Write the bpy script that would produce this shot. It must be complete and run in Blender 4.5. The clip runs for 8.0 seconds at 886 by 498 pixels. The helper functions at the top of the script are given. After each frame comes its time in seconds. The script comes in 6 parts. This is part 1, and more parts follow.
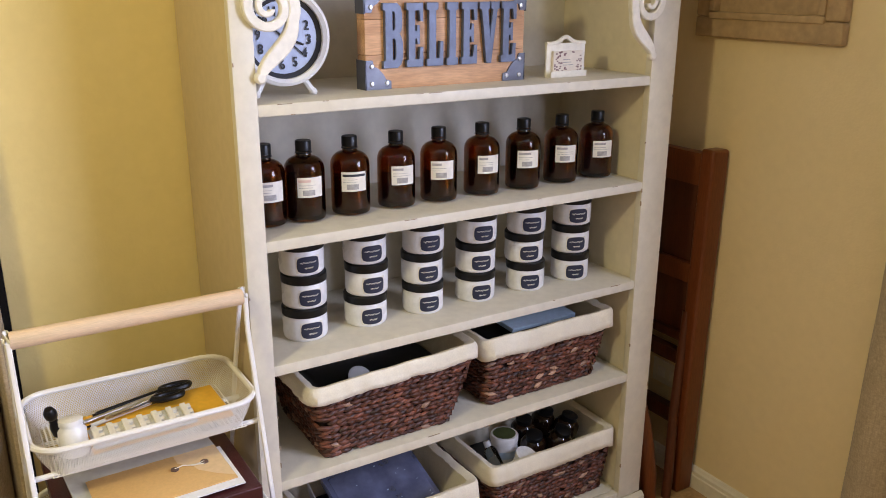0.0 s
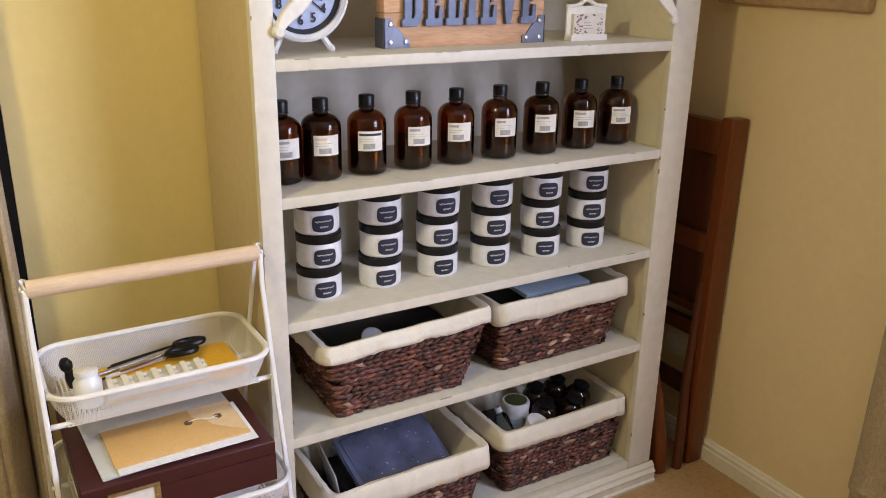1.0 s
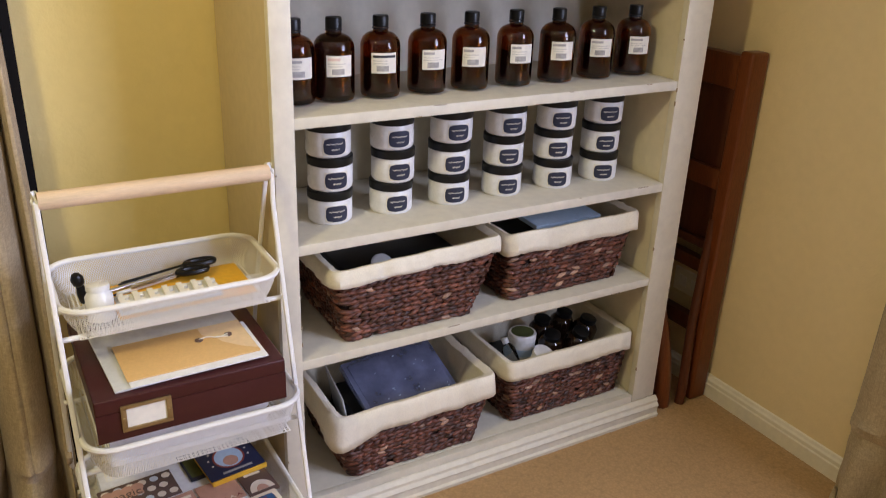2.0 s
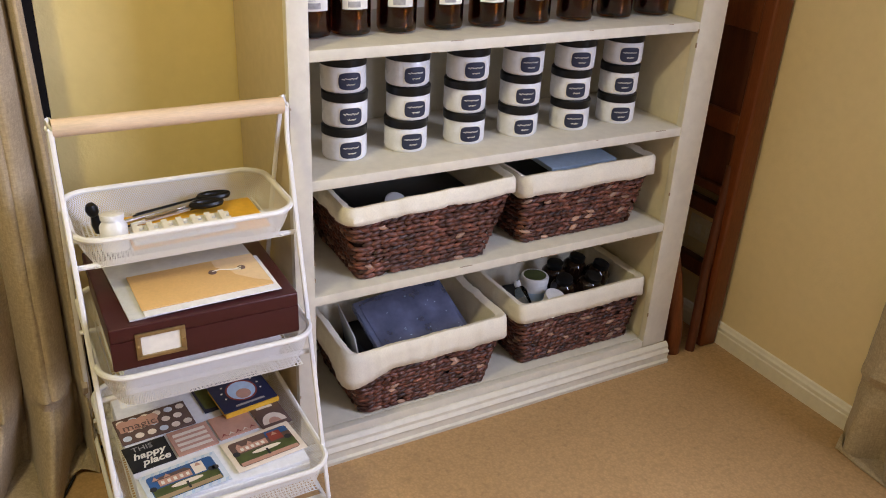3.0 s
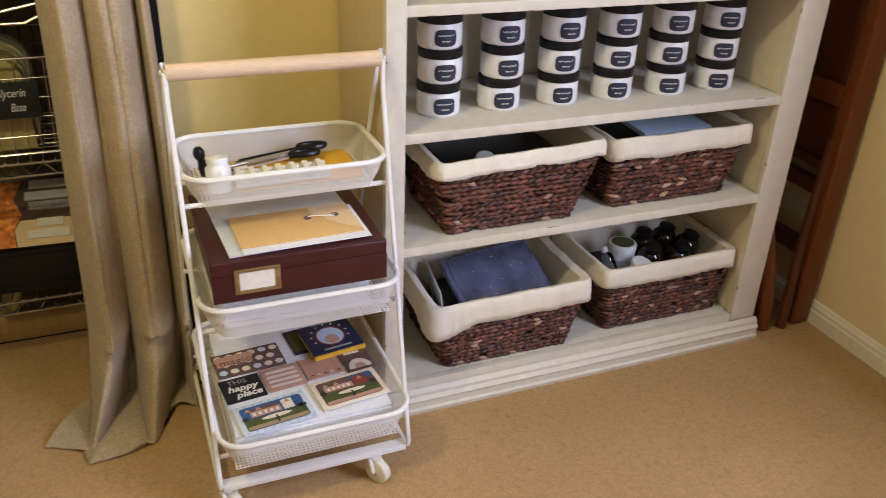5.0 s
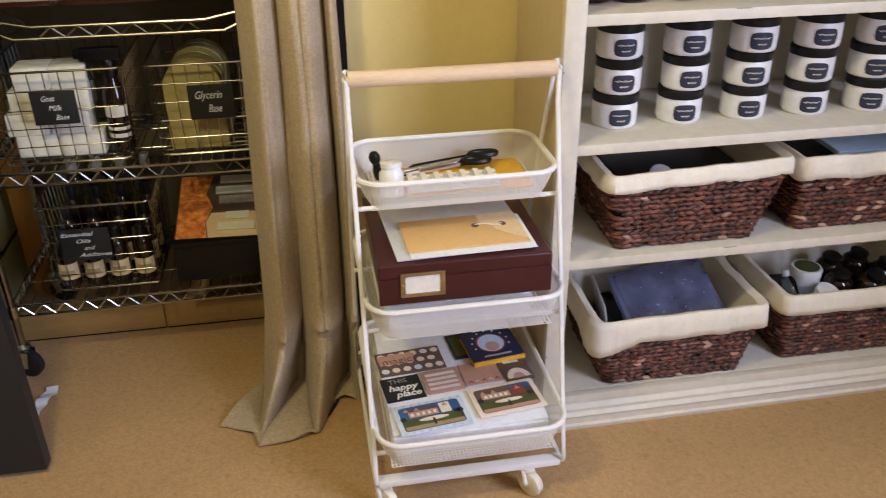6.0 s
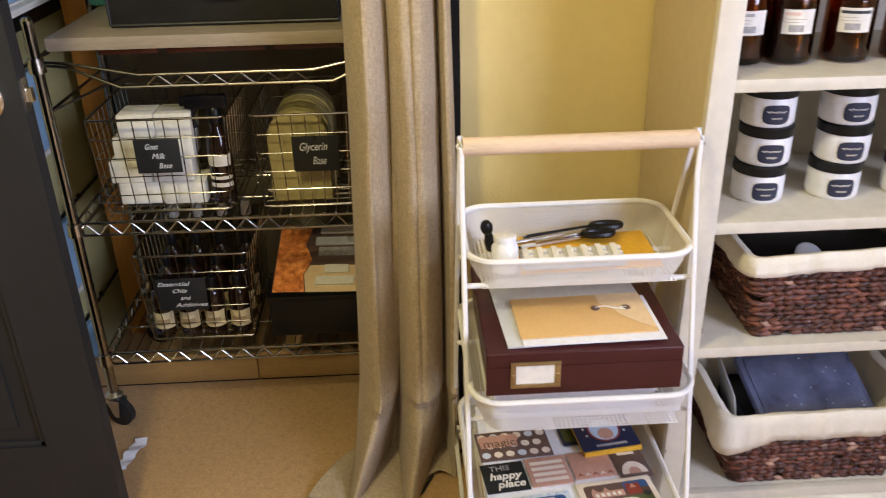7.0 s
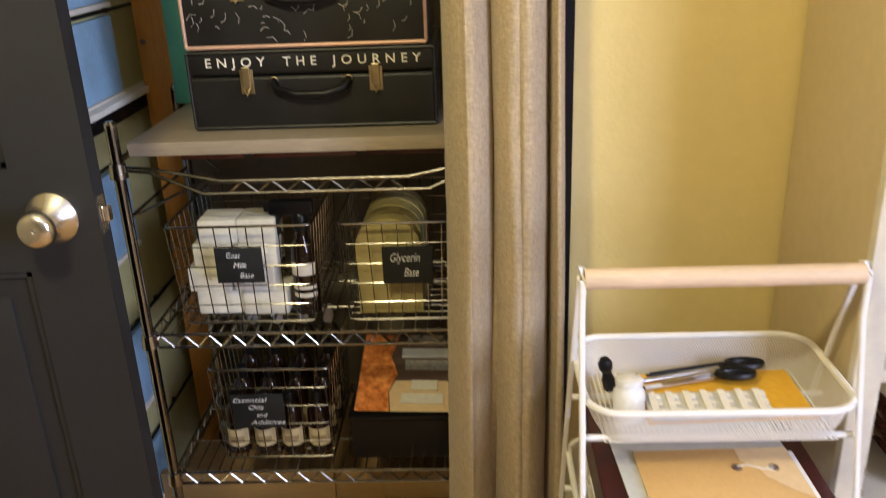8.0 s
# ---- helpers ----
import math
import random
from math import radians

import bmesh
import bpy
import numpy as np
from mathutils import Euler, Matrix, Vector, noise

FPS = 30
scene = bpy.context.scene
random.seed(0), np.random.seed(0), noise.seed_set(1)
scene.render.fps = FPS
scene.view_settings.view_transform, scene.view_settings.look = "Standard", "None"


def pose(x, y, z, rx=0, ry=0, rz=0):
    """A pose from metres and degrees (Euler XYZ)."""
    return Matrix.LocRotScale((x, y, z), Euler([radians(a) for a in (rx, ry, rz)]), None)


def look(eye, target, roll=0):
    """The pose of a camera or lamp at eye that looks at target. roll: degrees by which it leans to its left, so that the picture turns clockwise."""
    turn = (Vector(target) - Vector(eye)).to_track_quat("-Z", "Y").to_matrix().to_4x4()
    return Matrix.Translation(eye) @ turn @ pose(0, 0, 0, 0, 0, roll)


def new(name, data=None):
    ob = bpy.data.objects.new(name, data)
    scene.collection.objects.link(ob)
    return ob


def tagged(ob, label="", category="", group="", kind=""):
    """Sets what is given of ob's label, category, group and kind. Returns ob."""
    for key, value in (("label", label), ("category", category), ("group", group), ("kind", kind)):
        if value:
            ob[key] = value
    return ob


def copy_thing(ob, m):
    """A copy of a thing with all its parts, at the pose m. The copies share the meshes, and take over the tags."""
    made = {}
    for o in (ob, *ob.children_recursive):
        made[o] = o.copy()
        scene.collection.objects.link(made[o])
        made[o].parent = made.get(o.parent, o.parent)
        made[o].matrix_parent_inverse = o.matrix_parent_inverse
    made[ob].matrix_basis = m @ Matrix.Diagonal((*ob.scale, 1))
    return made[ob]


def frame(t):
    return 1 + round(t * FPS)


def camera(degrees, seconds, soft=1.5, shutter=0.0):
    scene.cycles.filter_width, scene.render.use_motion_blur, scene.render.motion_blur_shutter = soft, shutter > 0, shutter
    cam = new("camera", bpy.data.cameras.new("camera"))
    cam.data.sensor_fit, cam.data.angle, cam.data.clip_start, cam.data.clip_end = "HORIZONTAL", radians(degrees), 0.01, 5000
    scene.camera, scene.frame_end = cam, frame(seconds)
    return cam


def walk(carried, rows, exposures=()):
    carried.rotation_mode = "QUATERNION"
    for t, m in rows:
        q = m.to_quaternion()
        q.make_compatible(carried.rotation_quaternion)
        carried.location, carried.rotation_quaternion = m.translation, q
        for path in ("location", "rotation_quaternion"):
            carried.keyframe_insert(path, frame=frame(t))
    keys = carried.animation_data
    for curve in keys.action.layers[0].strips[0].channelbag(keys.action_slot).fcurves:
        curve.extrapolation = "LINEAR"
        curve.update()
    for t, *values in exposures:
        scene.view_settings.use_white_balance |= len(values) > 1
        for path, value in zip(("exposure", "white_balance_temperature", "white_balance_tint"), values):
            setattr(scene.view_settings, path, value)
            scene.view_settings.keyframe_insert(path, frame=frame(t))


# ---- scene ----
cam = camera(55.7, 8.0, soft=0.85, shutter=0.35)
PATH = [
    (0, (0.08, 0.083, 1.412), (1.08, 1.703, 0.799), 0.2),
    (0.5, (0.079, 0.083, 1.396), (1.056, 1.71, 0.767), 0.4),
    (1, (0.074, 0.082, 1.377), (1.04, 1.704, 0.715), 1.0),
    (1.5, (0.071, 0.08, 1.363), (1.024, 1.691, 0.658), 1.5),
    (2, (0.062, 0.082, 1.339), (0.995, 1.667, 0.554), 2.2),
    (3.5, (0.057, 0.073, 1.294), (0.924, 1.62, 0.369), 3.1),
    (4, (0.053, 0.068, 1.277), (0.897, 1.609, 0.321), 3.2),
    (5.5, (0.044, 0.009, 1.286), (0.552, 1.702, 0.35), 1.0),
    (6, (0.052, 0.038, 1.291), (0.354, 1.776, 0.351), -0.5),
    (6.5, (0.054, 0.101, 1.3), (0.256, 1.87, 0.39), -0.6),
    (7, (0.042, 0.216, 1.313), (0.125, 2.005, 0.422), -1.2),
    (7.5, (0.003, 0.298, 1.33), (0.022, 2.1, 0.463), -1.2),
    (8, (-0.013, 0.418, 1.336), (-0.092, 2.275, 0.598), -2.2),
]
walk(cam, [(t, look(eye, target, roll)) for t, eye, target, roll in PATH],
     exposures=[(0.0, -0.06), (2.0, -0.09), (4.0, 0.05), (5.5, -0.06), (6.5, 0.12), (8.0, 0.22)])

# ---- light ----
world = bpy.data.worlds.new("sky")
scene.world = world
world.use_nodes = True
wn = world.node_tree.nodes
sky = wn.new("ShaderNodeTexSky")
sky.sky_type, sky.sun_disc = "NISHITA", False
sky.sun_elevation, sky.sun_rotation = radians(38), radians(200)
world.node_tree.links.new(sky.outputs[0], wn["Background"].inputs[0])
wn["Background"].inputs[1].default_value = 0.12


def area_lamp(name, eye, target, sx, sy, watts, colour):
    lamp = bpy.data.lights.new(name, "AREA")
    lamp.shape, lamp.size, lamp.size_y, lamp.energy, lamp.color = "RECTANGLE", sx, sy, watts, colour
    ob = new(name, lamp)
    ob.matrix_world = look(eye, target)
    return ob


LAMP = (-0.44, 0.74, 1.88)
bulb = bpy.data.lights.new("pendant_bulb", "POINT")
bulb.energy, bulb.color, bulb.shadow_soft_size = 39, (1.0, 0.88, 0.50), 0.07
new("pendant_bulb", bulb).matrix_world = pose(*LAMP)
area_lamp("window_daylight", (1.855, -0.35, 1.475), (0.855, -0.26, 1.36), 1.08, 1.15, 88, (0.62, 0.68, 0.98))


# ---- materials ----
def mat(name, col, rough=0.5, metal=0.0, var=0.12, scale=6.0, fine=90.0, fvar=0.06, bump=0.0, bscale=250.0, tint=None,
        spec=0.5, glass=0.0, ior=1.45, stretch=(1, 1, 1), island=0.0, sheen=0.0, coat=0.0, rvar=0.1):
    """A principled material with blotches at two scales, a fine relief and, if asked, a shade of its own for each loose piece."""
    m = bpy.data.materials.new(name)
    m.use_nodes = True
    t = m.node_tree
    n, l = t.nodes, t.links
    p = n["Principled BSDF"]
    co = n.new("ShaderNodeTexCoord")
    mp = n.new("ShaderNodeMapping")
    mp.inputs["Scale"].default_value = stretch
    l.new(co.outputs["Object"], mp.inputs["Vector"])
    info = n.new("ShaderNodeObjectInfo")
    shift = n.new("ShaderNodeVectorMath")
    shift.operation = "MULTIPLY_ADD"
    l.new(info.outputs["Random"], shift.inputs[0])
    shift.inputs[1].default_value = (7.3, 3.1, 5.7)
    l.new(mp.outputs[0], shift.inputs[2])
    a = n.new("ShaderNodeTexNoise")
    a.inputs["Scale"].default_value, a.inputs["Detail"].default_value = scale, 5
    b = n.new("ShaderNodeTexNoise")
    b.inputs["Scale"].default_value, b.inputs["Detail"].default_value = fine, 3
    l.new(shift.outputs[0], a.inputs["Vector"])
    l.new(shift.outputs[0], b.inputs["Vector"])

    def ramp(src, lo, hi):
        r = n.new("ShaderNodeMapRange")
        r.inputs["From Min"].default_value, r.inputs["From Max"].default_value = 0.28, 0.72
        r.inputs["To Min"].default_value, r.inputs["To Max"].default_value = lo, hi
        l.new(src, r.inputs["Value"])
        return r.outputs[0]

    def times(x, y):
        q = n.new("ShaderNodeMath")
        q.operation = "MULTIPLY"
        l.new(x, q.inputs[0])
        l.new(y, q.inputs[1])
        return q.outputs[0]
    v = times(ramp(a.outputs["Fac"], 1 - var, 1 + var), ramp(b.outputs["Fac"], 1 - fvar, 1 + fvar))
    if island:
        g = n.new("ShaderNodeNewGeometry")
        r = n.new("ShaderNodeMapRange")
        r.inputs["To Min"].default_value, r.inputs["To Max"].default_value = 1 - island, 1 + island
        l.new(g.outputs["Random Per Island"], r.inputs["Value"])
        v = times(v, r.outputs[0])
    base = n.new("ShaderNodeMix")
    base.data_type = "RGBA"
    base.inputs[6].default_value = (*col, 1)
    base.inputs[7].default_value = (*(tint or col), 1)
    l.new(ramp(a.outputs["Fac"], 0, 1), base.inputs[0])
    mul = n.new("ShaderNodeVectorMath")
    mul.operation = "SCALE"
    l.new(base.outputs[2], mul.inputs[0])
    l.new(v, mul.inputs["Scale"])
    l.new(mul.outputs[0], p.inputs["Base Color"])
    l.new(ramp(a.outputs["Fac"], max(0.02, rough - rvar * rough), min(1, rough + rvar * rough)), p.inputs["Roughness"])
    p.inputs["Metallic"].default_value = metal
    p.inputs["Specular IOR Level"].default_value = spec
    p.inputs["Transmission Weight"].default_value = glass
    p.inputs["IOR"].default_value = ior
    p.inputs["Sheen Weight"].default_value = sheen
    p.inputs["Coat Weight"].default_value = coat
    if bump:
        c = n.new("ShaderNodeTexNoise")
        c.inputs["Scale"].default_value, c.inputs["Detail"].default_value = bscale, 2
        l.new(shift.outputs[0], c.inputs["Vector"])
        k = n.new("ShaderNodeBump")
        k.inputs["Strength"].default_value, k.inputs["Distance"].default_value = 1.0, bump
        l.new(c.outputs["Fac"], k.inputs["Height"])
        l.new(k.outputs[0], p.inputs["Normal"])
    return m


def weave_mat(name, col, tint, pitch=0.0016, depth=0.0004):
    """Linen: crossed threads along the object's x and z, thick and thin."""
    m = mat(name, col, 0.9, var=0.14, scale=5, fine=160, fvar=0.1, tint=tint, spec=0.15, sheen=0.15)
    t = m.node_tree
    n, l = t.nodes, t.links
    p = n["Principled BSDF"]
    co = n.new("ShaderNodeTexCoord")
    hs = []
    for st in ((1 / pitch / 14, 1 / pitch / 14, 6), (14, 14, 1 / pitch / 14)):
        mp = n.new("ShaderNodeMapping")
        mp.inputs["Scale"].default_value = st
        l.new(co.outputs["Object"], mp.inputs["Vector"])
        w = n.new("ShaderNodeTexNoise")
        w.inputs["Scale"].default_value, w.inputs["Detail"].default_value = 8, 3
        l.new(mp.outputs[0], w.inputs["Vector"])
        hs.append(w.outputs["Fac"])
    add = n.new("ShaderNodeMath")
    l.new(hs[0], add.inputs[0])
    l.new(hs[1], add.inputs[1])
    mr = n.new("ShaderNodeMapRange")
    mr.inputs["From Min"].default_value, mr.inputs["From Max"].default_value = 0.7, 1.3
    mr.inputs["To Min"].default_value, mr.inputs["To Max"].default_value = 0.82, 1.14
    l.new(add.outputs[0], mr.inputs["Value"])
    old = p.inputs["Base Color"].links[0].from_socket
    s = n.new("ShaderNodeVectorMath")
    s.operation = "SCALE"
    l.new(old, s.inputs[0])
    l.new(mr.outputs[0], s.inputs["Scale"])
    l.new(s.outputs[0], p.inputs["Base Color"])
    k = n.new("ShaderNodeBump")
    k.inputs["Distance"].default_value = depth
    l.new(add.outputs[0], k.inputs["Height"])
    l.new(k.outputs[0], p.inputs["Normal"])
    return m


def carpet_mat():
    """Short loop pile: tufts a few millimetres wide with the shade of the hollows between put into the colour, over
    large worn patches.
    """
    m = mat("carpet_pile", (0.44, 0.268, 0.110), 0.95, var=0.06, scale=2.2, fine=70, fvar=0.05, tint=(0.48, 0.30, 0.13), spec=0.1, sheen=0.2)
    t = m.node_tree
    n, l = t.nodes, t.links
    p = n["Principled BSDF"]
    co = n.new("ShaderNodeTexCoord")
    warp = n.new("ShaderNodeTexNoise")
    warp.inputs["Scale"].default_value = 60
    l.new(co.outputs["Object"], warp.inputs["Vector"])
    mix = n.new("ShaderNodeVectorMath")
    mix.operation = "MULTIPLY_ADD"
    l.new(warp.outputs["Color"], mix.inputs[0])
    mix.inputs[1].default_value = (0.012, 0.012, 0.0)
    l.new(co.outputs["Object"], mix.inputs[2])
    v = n.new("ShaderNodeTexVoronoi")
    v.inputs["Scale"].default_value = 150
    l.new(mix.outputs[0], v.inputs["Vector"])
    v2 = n.new("ShaderNodeTexNoise")
    v2.inputs["Scale"].default_value, v2.inputs["Detail"].default_value = 55, 4
    l.new(co.outputs["Object"], v2.inputs["Vector"])
    mr = n.new("ShaderNodeMapRange")
    mr.inputs["From Min"].default_value, mr.inputs["From Max"].default_value = 0.1, 0.8
    mr.inputs["To Min"].default_value, mr.inputs["To Max"].default_value = 1.06, 0.86
    l.new(v.outputs["Distance"], mr.inputs["Value"])
    mr2 = n.new("ShaderNodeMapRange")
    mr2.inputs["From Min"].default_value, mr2.inputs["From Max"].default_value = 0.3, 0.44
    mr2.inputs["To Min"].default_value, mr2.inputs["To Max"].default_value = 0.87, 1.0
    l.new(v2.outputs["Fac"], mr2.inputs["Value"])
    old = p.inputs["Base Color"].links[0].from_socket
    for src in (mr, mr2):
        s = n.new("ShaderNodeVectorMath")
        s.operation = "SCALE"
        l.new(old, s.inputs[0])
        l.new(src.outputs[0], s.inputs["Scale"])
        old = s.outputs[0]
    l.new(old, p.inputs["Base Color"])
    k = n.new("ShaderNodeBump")
    k.inputs["Distance"].default_value = 0.0016
    l.new(mr.outputs[0], k.inputs["Height"])
    l.new(k.outputs[0], p.inputs["Normal"])
    return m


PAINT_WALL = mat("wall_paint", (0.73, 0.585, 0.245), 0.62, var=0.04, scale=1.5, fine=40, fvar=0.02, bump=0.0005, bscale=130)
# base colour raised to make up for weak light on the east wall
PAINT_EAST = mat("wall_paint_tan_lifted", (0.77, 0.62, 0.355), 0.62, var=0.04, scale=1.5, fine=40, fvar=0.02, bump=0.0006, bscale=130)
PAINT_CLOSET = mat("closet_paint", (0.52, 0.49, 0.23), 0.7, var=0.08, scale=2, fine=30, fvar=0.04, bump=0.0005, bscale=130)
# darker copy of the closet paint: the closet's shade put into the colour
PAINT_BACK = mat("closet_paint_shaded", (0.25, 0.21, 0.135), 0.75, var=0.12, scale=2, fine=30, fvar=0.05)
# unseen walls, darker than the room's own paint to cut bounced light
PAINT_FAR = mat("unseen_wall_dark", (0.23, 0.185, 0.09), 0.65, var=0.05)
# unseen ceiling, greyed below white for less fill light
PAINT_CEIL = mat("ceiling_paint", (0.50, 0.48, 0.43), 0.8, var=0.03, bump=0.001, bscale=60)
TRIM = mat("trim_paint", (0.76, 0.70, 0.55), 0.4, var=0.05, scale=9, fine=60, fvar=0.04)
CREAM = mat("aged_cream_paint", (0.70, 0.655, 0.54), 0.5, var=0.05, scale=5, fine=45, fvar=0.05, tint=(0.66, 0.605, 0.47), bump=0.0003, bscale=80, stretch=(1, 1, 1))
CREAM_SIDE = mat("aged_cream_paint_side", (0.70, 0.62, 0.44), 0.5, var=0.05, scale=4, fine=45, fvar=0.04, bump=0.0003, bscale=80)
# left side's dimmer light put into the colour: cream darkened to tan
TAN_SIDE = mat("cream_side_shaded_tan", (0.56, 0.45, 0.26), 0.55, var=0.06, scale=3, fine=45, fvar=0.04, bump=0.0003, bscale=80)
WORN = mat("worn_edge", (0.30, 0.22, 0.13), 0.8, var=0.3, scale=40)
CARPET = carpet_mat()
LINEN = weave_mat("linen_curtain", (0.47, 0.375, 0.25), (0.40, 0.315, 0.20))
LINER = mat("liner_cotton", (0.80, 0.74, 0.60), 0.9, var=0.06, scale=14, fine=300, fvar=0.06, bump=0.0006, bscale=500, spec=0.15)
RUSH = mat("woven_rush", (0.036, 0.0105, 0.006), 0.40, var=0.4, scale=48, fine=220, fvar=0.3, island=0.50, tint=(0.165, 0.055, 0.031), bump=0.0006, bscale=400, stretch=(1, 1, 3))
RUSH_LIGHT = mat("woven_rush_light", (0.34, 0.20, 0.13), 0.4, var=0.3, scale=30, fine=220, fvar=0.2, island=0.4)
# dark basket core, used too for a painted shadow gap under the floor boards
RUSH_CORE = mat("core_and_shadow_gap", (0.020, 0.008, 0.005), 0.9)
AMBER = mat("amber_glass", (0.36, 0.095, 0.010), 0.04, glass=1.0, ior=1.5, var=0.02, fvar=0.01, rvar=0.0)
AMBER_LIQUID = mat("dark_oil", (0.070, 0.020, 0.006), 0.12, var=0.1)
DARK_GLASS = mat("dark_amber_glass", (0.016, 0.007, 0.004), 0.07, var=0.1, coat=0.3)
CAP = mat("black_cap", (0.007, 0.007, 0.007), 0.36, var=0.1, spec=0.35)
LABEL = mat("paper_label", (0.77, 0.73, 0.63), 0.7, var=0.03)
LABEL_GREY = mat("label_print", (0.36, 0.34, 0.32), 0.7, var=0.25, scale=120)
CREAM_LABEL = mat("cream_paper_label", (0.66, 0.56, 0.33), 0.7, var=0.06)
INK = mat("ink", (0.03, 0.03, 0.035), 0.6)
PINK_INK = mat("pink_print", (0.66, 0.48, 0.40), 0.7)
JAR = mat("white_jar_plastic", (0.80, 0.79, 0.77), 0.28, var=0.02)
JAR_LABEL = mat("navy_label", (0.022, 0.026, 0.05), 0.5, var=0.08)
WHITE_STEEL = mat("white_powder_coat", (0.82, 0.80, 0.75), 0.38, var=0.03, fine=200, fvar=0.02)
BEECH = mat("beech", (0.66, 0.50, 0.33), 0.5, var=0.06, scale=6, fine=60, fvar=0.10, stretch=(1, 12, 12), tint=(0.72, 0.53, 0.35))
MAROON = mat("maroon_leatherette", (0.048, 0.009, 0.010), 0.30, var=0.1, bump=0.0003, bscale=600)
BRASS = mat("aged_brass", (0.42, 0.33, 0.18), 0.35, metal=0.9, var=0.2, scale=40)
KRAFT = mat("kraft_envelope", (0.68, 0.43, 0.17), 0.7, var=0.04, fine=200, fvar=0.05)
KRAFT_FLAP = mat("kraft_flap", (0.76, 0.56, 0.32), 0.7, var=0.03)
YELLOW = mat("mustard_envelope", (0.80, 0.44, 0.035), 0.6, var=0.05)
PAPER = mat("white_paper", (0.80, 0.81, 0.84), 0.65, var=0.03)
PLASTIC_CLEAR = mat("frosted_sleeve", (0.60, 0.61, 0.62), 0.35, var=0.06, coat=0.3)
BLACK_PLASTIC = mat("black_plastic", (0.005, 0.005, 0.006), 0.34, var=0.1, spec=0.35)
STEEL = mat("brushed_steel", (0.55, 0.54, 0.52), 0.3, metal=1.0, var=0.1)
CHROME = mat("chrome_wire", (0.46, 0.43, 0.37), 0.22, metal=1.0, var=0.06, rvar=0.2)
DARK_CHROME = mat("dark_chrome_post", (0.30, 0.29, 0.28), 0.18, metal=1.0, var=0.1)
RUBBER = mat("black_rubber", (0.012, 0.012, 0.012), 0.6)
WHEEL = mat("cream_wheel", (0.70, 0.65, 0.52), 0.45, var=0.06)
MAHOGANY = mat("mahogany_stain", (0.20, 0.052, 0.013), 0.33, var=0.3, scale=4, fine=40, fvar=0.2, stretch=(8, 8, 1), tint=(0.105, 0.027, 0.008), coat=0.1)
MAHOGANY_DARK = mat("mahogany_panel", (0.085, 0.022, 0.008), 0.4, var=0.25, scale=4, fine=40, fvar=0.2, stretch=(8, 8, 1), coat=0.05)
DOOR_PAINT = mat("charcoal_door_paint", (0.018, 0.0185, 0.020), 0.55, var=0.06, scale=4, fine=60, fvar=0.05, bump=0.0003, bscale=90)
NICKEL = mat("satin_nickel", (0.80, 0.76, 0.68), 0.2, metal=1.0, var=0.05)
SIGN_WOOD = mat("sign_wood", (0.50, 0.27, 0.13), 0.6, var=0.14, scale=3, fine=30, fvar=0.16, stretch=(1.2, 10, 10), tint=(0.60, 0.36, 0.20))
SIGN_IRON = mat("sign_iron", (0.13, 0.135, 0.16), 0.45, metal=0.55, var=0.2, scale=30)
SIGN_LETTER = mat("letter_slate", (0.11, 0.13, 0.19), 0.45, metal=0.2, var=0.25, scale=30)
CLOCK_FACE = mat("clock_face", (0.46, 0.52, 0.66), 0.5, var=0.06)
CORBEL = mat("corbel_white", (0.78, 0.74, 0.64), 0.5, var=0.06, scale=20)
CARDBOARD = mat("cream_card", (0.74, 0.66, 0.55), 0.7, var=0.04)
BOARD_TOP = mat("worktop_laminate", (0.33, 0.27, 0.19), 0.35, var=0.12, scale=3, fine=30, fvar=0.1, stretch=(1, 8, 8))
SUITCASE = mat("black_vinyl", (0.012, 0.011, 0.010), 0.42, var=0.25, scale=12, bump=0.0004, bscale=500)
SUIT_TRIM = mat("pink_copper_trim", (0.56, 0.34, 0.25), 0.45, metal=0.3, var=0.15)
SOAP = mat("white_soap", (0.80, 0.77, 0.66), 0.55, var=0.05, scale=10)
GLYCERIN = mat("yellow_glycerin_soap", (0.43, 0.36, 0.15), 0.35, var=0.08, scale=8)
CHALK = mat("chalkboard", (0.012, 0.013, 0.014), 0.6, var=0.2, scale=30)
CHALK_INK = mat("chalk_writing", (0.72, 0.73, 0.74), 0.8)
ORANGE_WOOD = mat("orange_pine", (0.52, 0.22, 0.035), 0.5, var=0.12, scale=3, fine=30, fvar=0.1, stretch=(8, 8, 1))
TEAL = mat("teal_card", (0.05, 0.22, 0.17), 0.5, var=0.1)
RED = mat("red_print", (0.26, 0.05, 0.035), 0.5, var=0.2)
ORANGE_PRINT = mat("orange_flower_print", (0.75, 0.16, 0.03), 0.5, var=0.4, scale=60, tint=(0.85, 0.36, 0.10))
TAN_PRINT = mat("tan_print", (0.36, 0.26, 0.15), 0.5, var=0.1)
SMOKE = mat("smoky_plastic_case", (0.24, 0.27, 0.42), 0.16, var=0.5, scale=14, coat=0.5, glass=0.55, bump=0.0022, bscale=22)
NAVY = mat("navy_book", (0.015, 0.020, 0.055), 0.4, var=0.1)
BLUE_SKY = mat("blue_print", (0.035, 0.10, 0.26), 0.45, var=0.15)
GREEN = mat("green_print", (0.075, 0.095, 0.030), 0.5, var=0.3, scale=40)
BROWN_PRINT = mat("brown_print", (0.13, 0.08, 0.065), 0.5, var=0.15)
BLUE_PALE = mat("pale_blue_card", (0.45, 0.58, 0.72), 0.5, var=0.08)
GLASS = mat("window_glass", (0.95, 0.97, 0.98), 0.02, glass=1.0, ior=1.45, var=0.0, fvar=0.0, rvar=0.0)
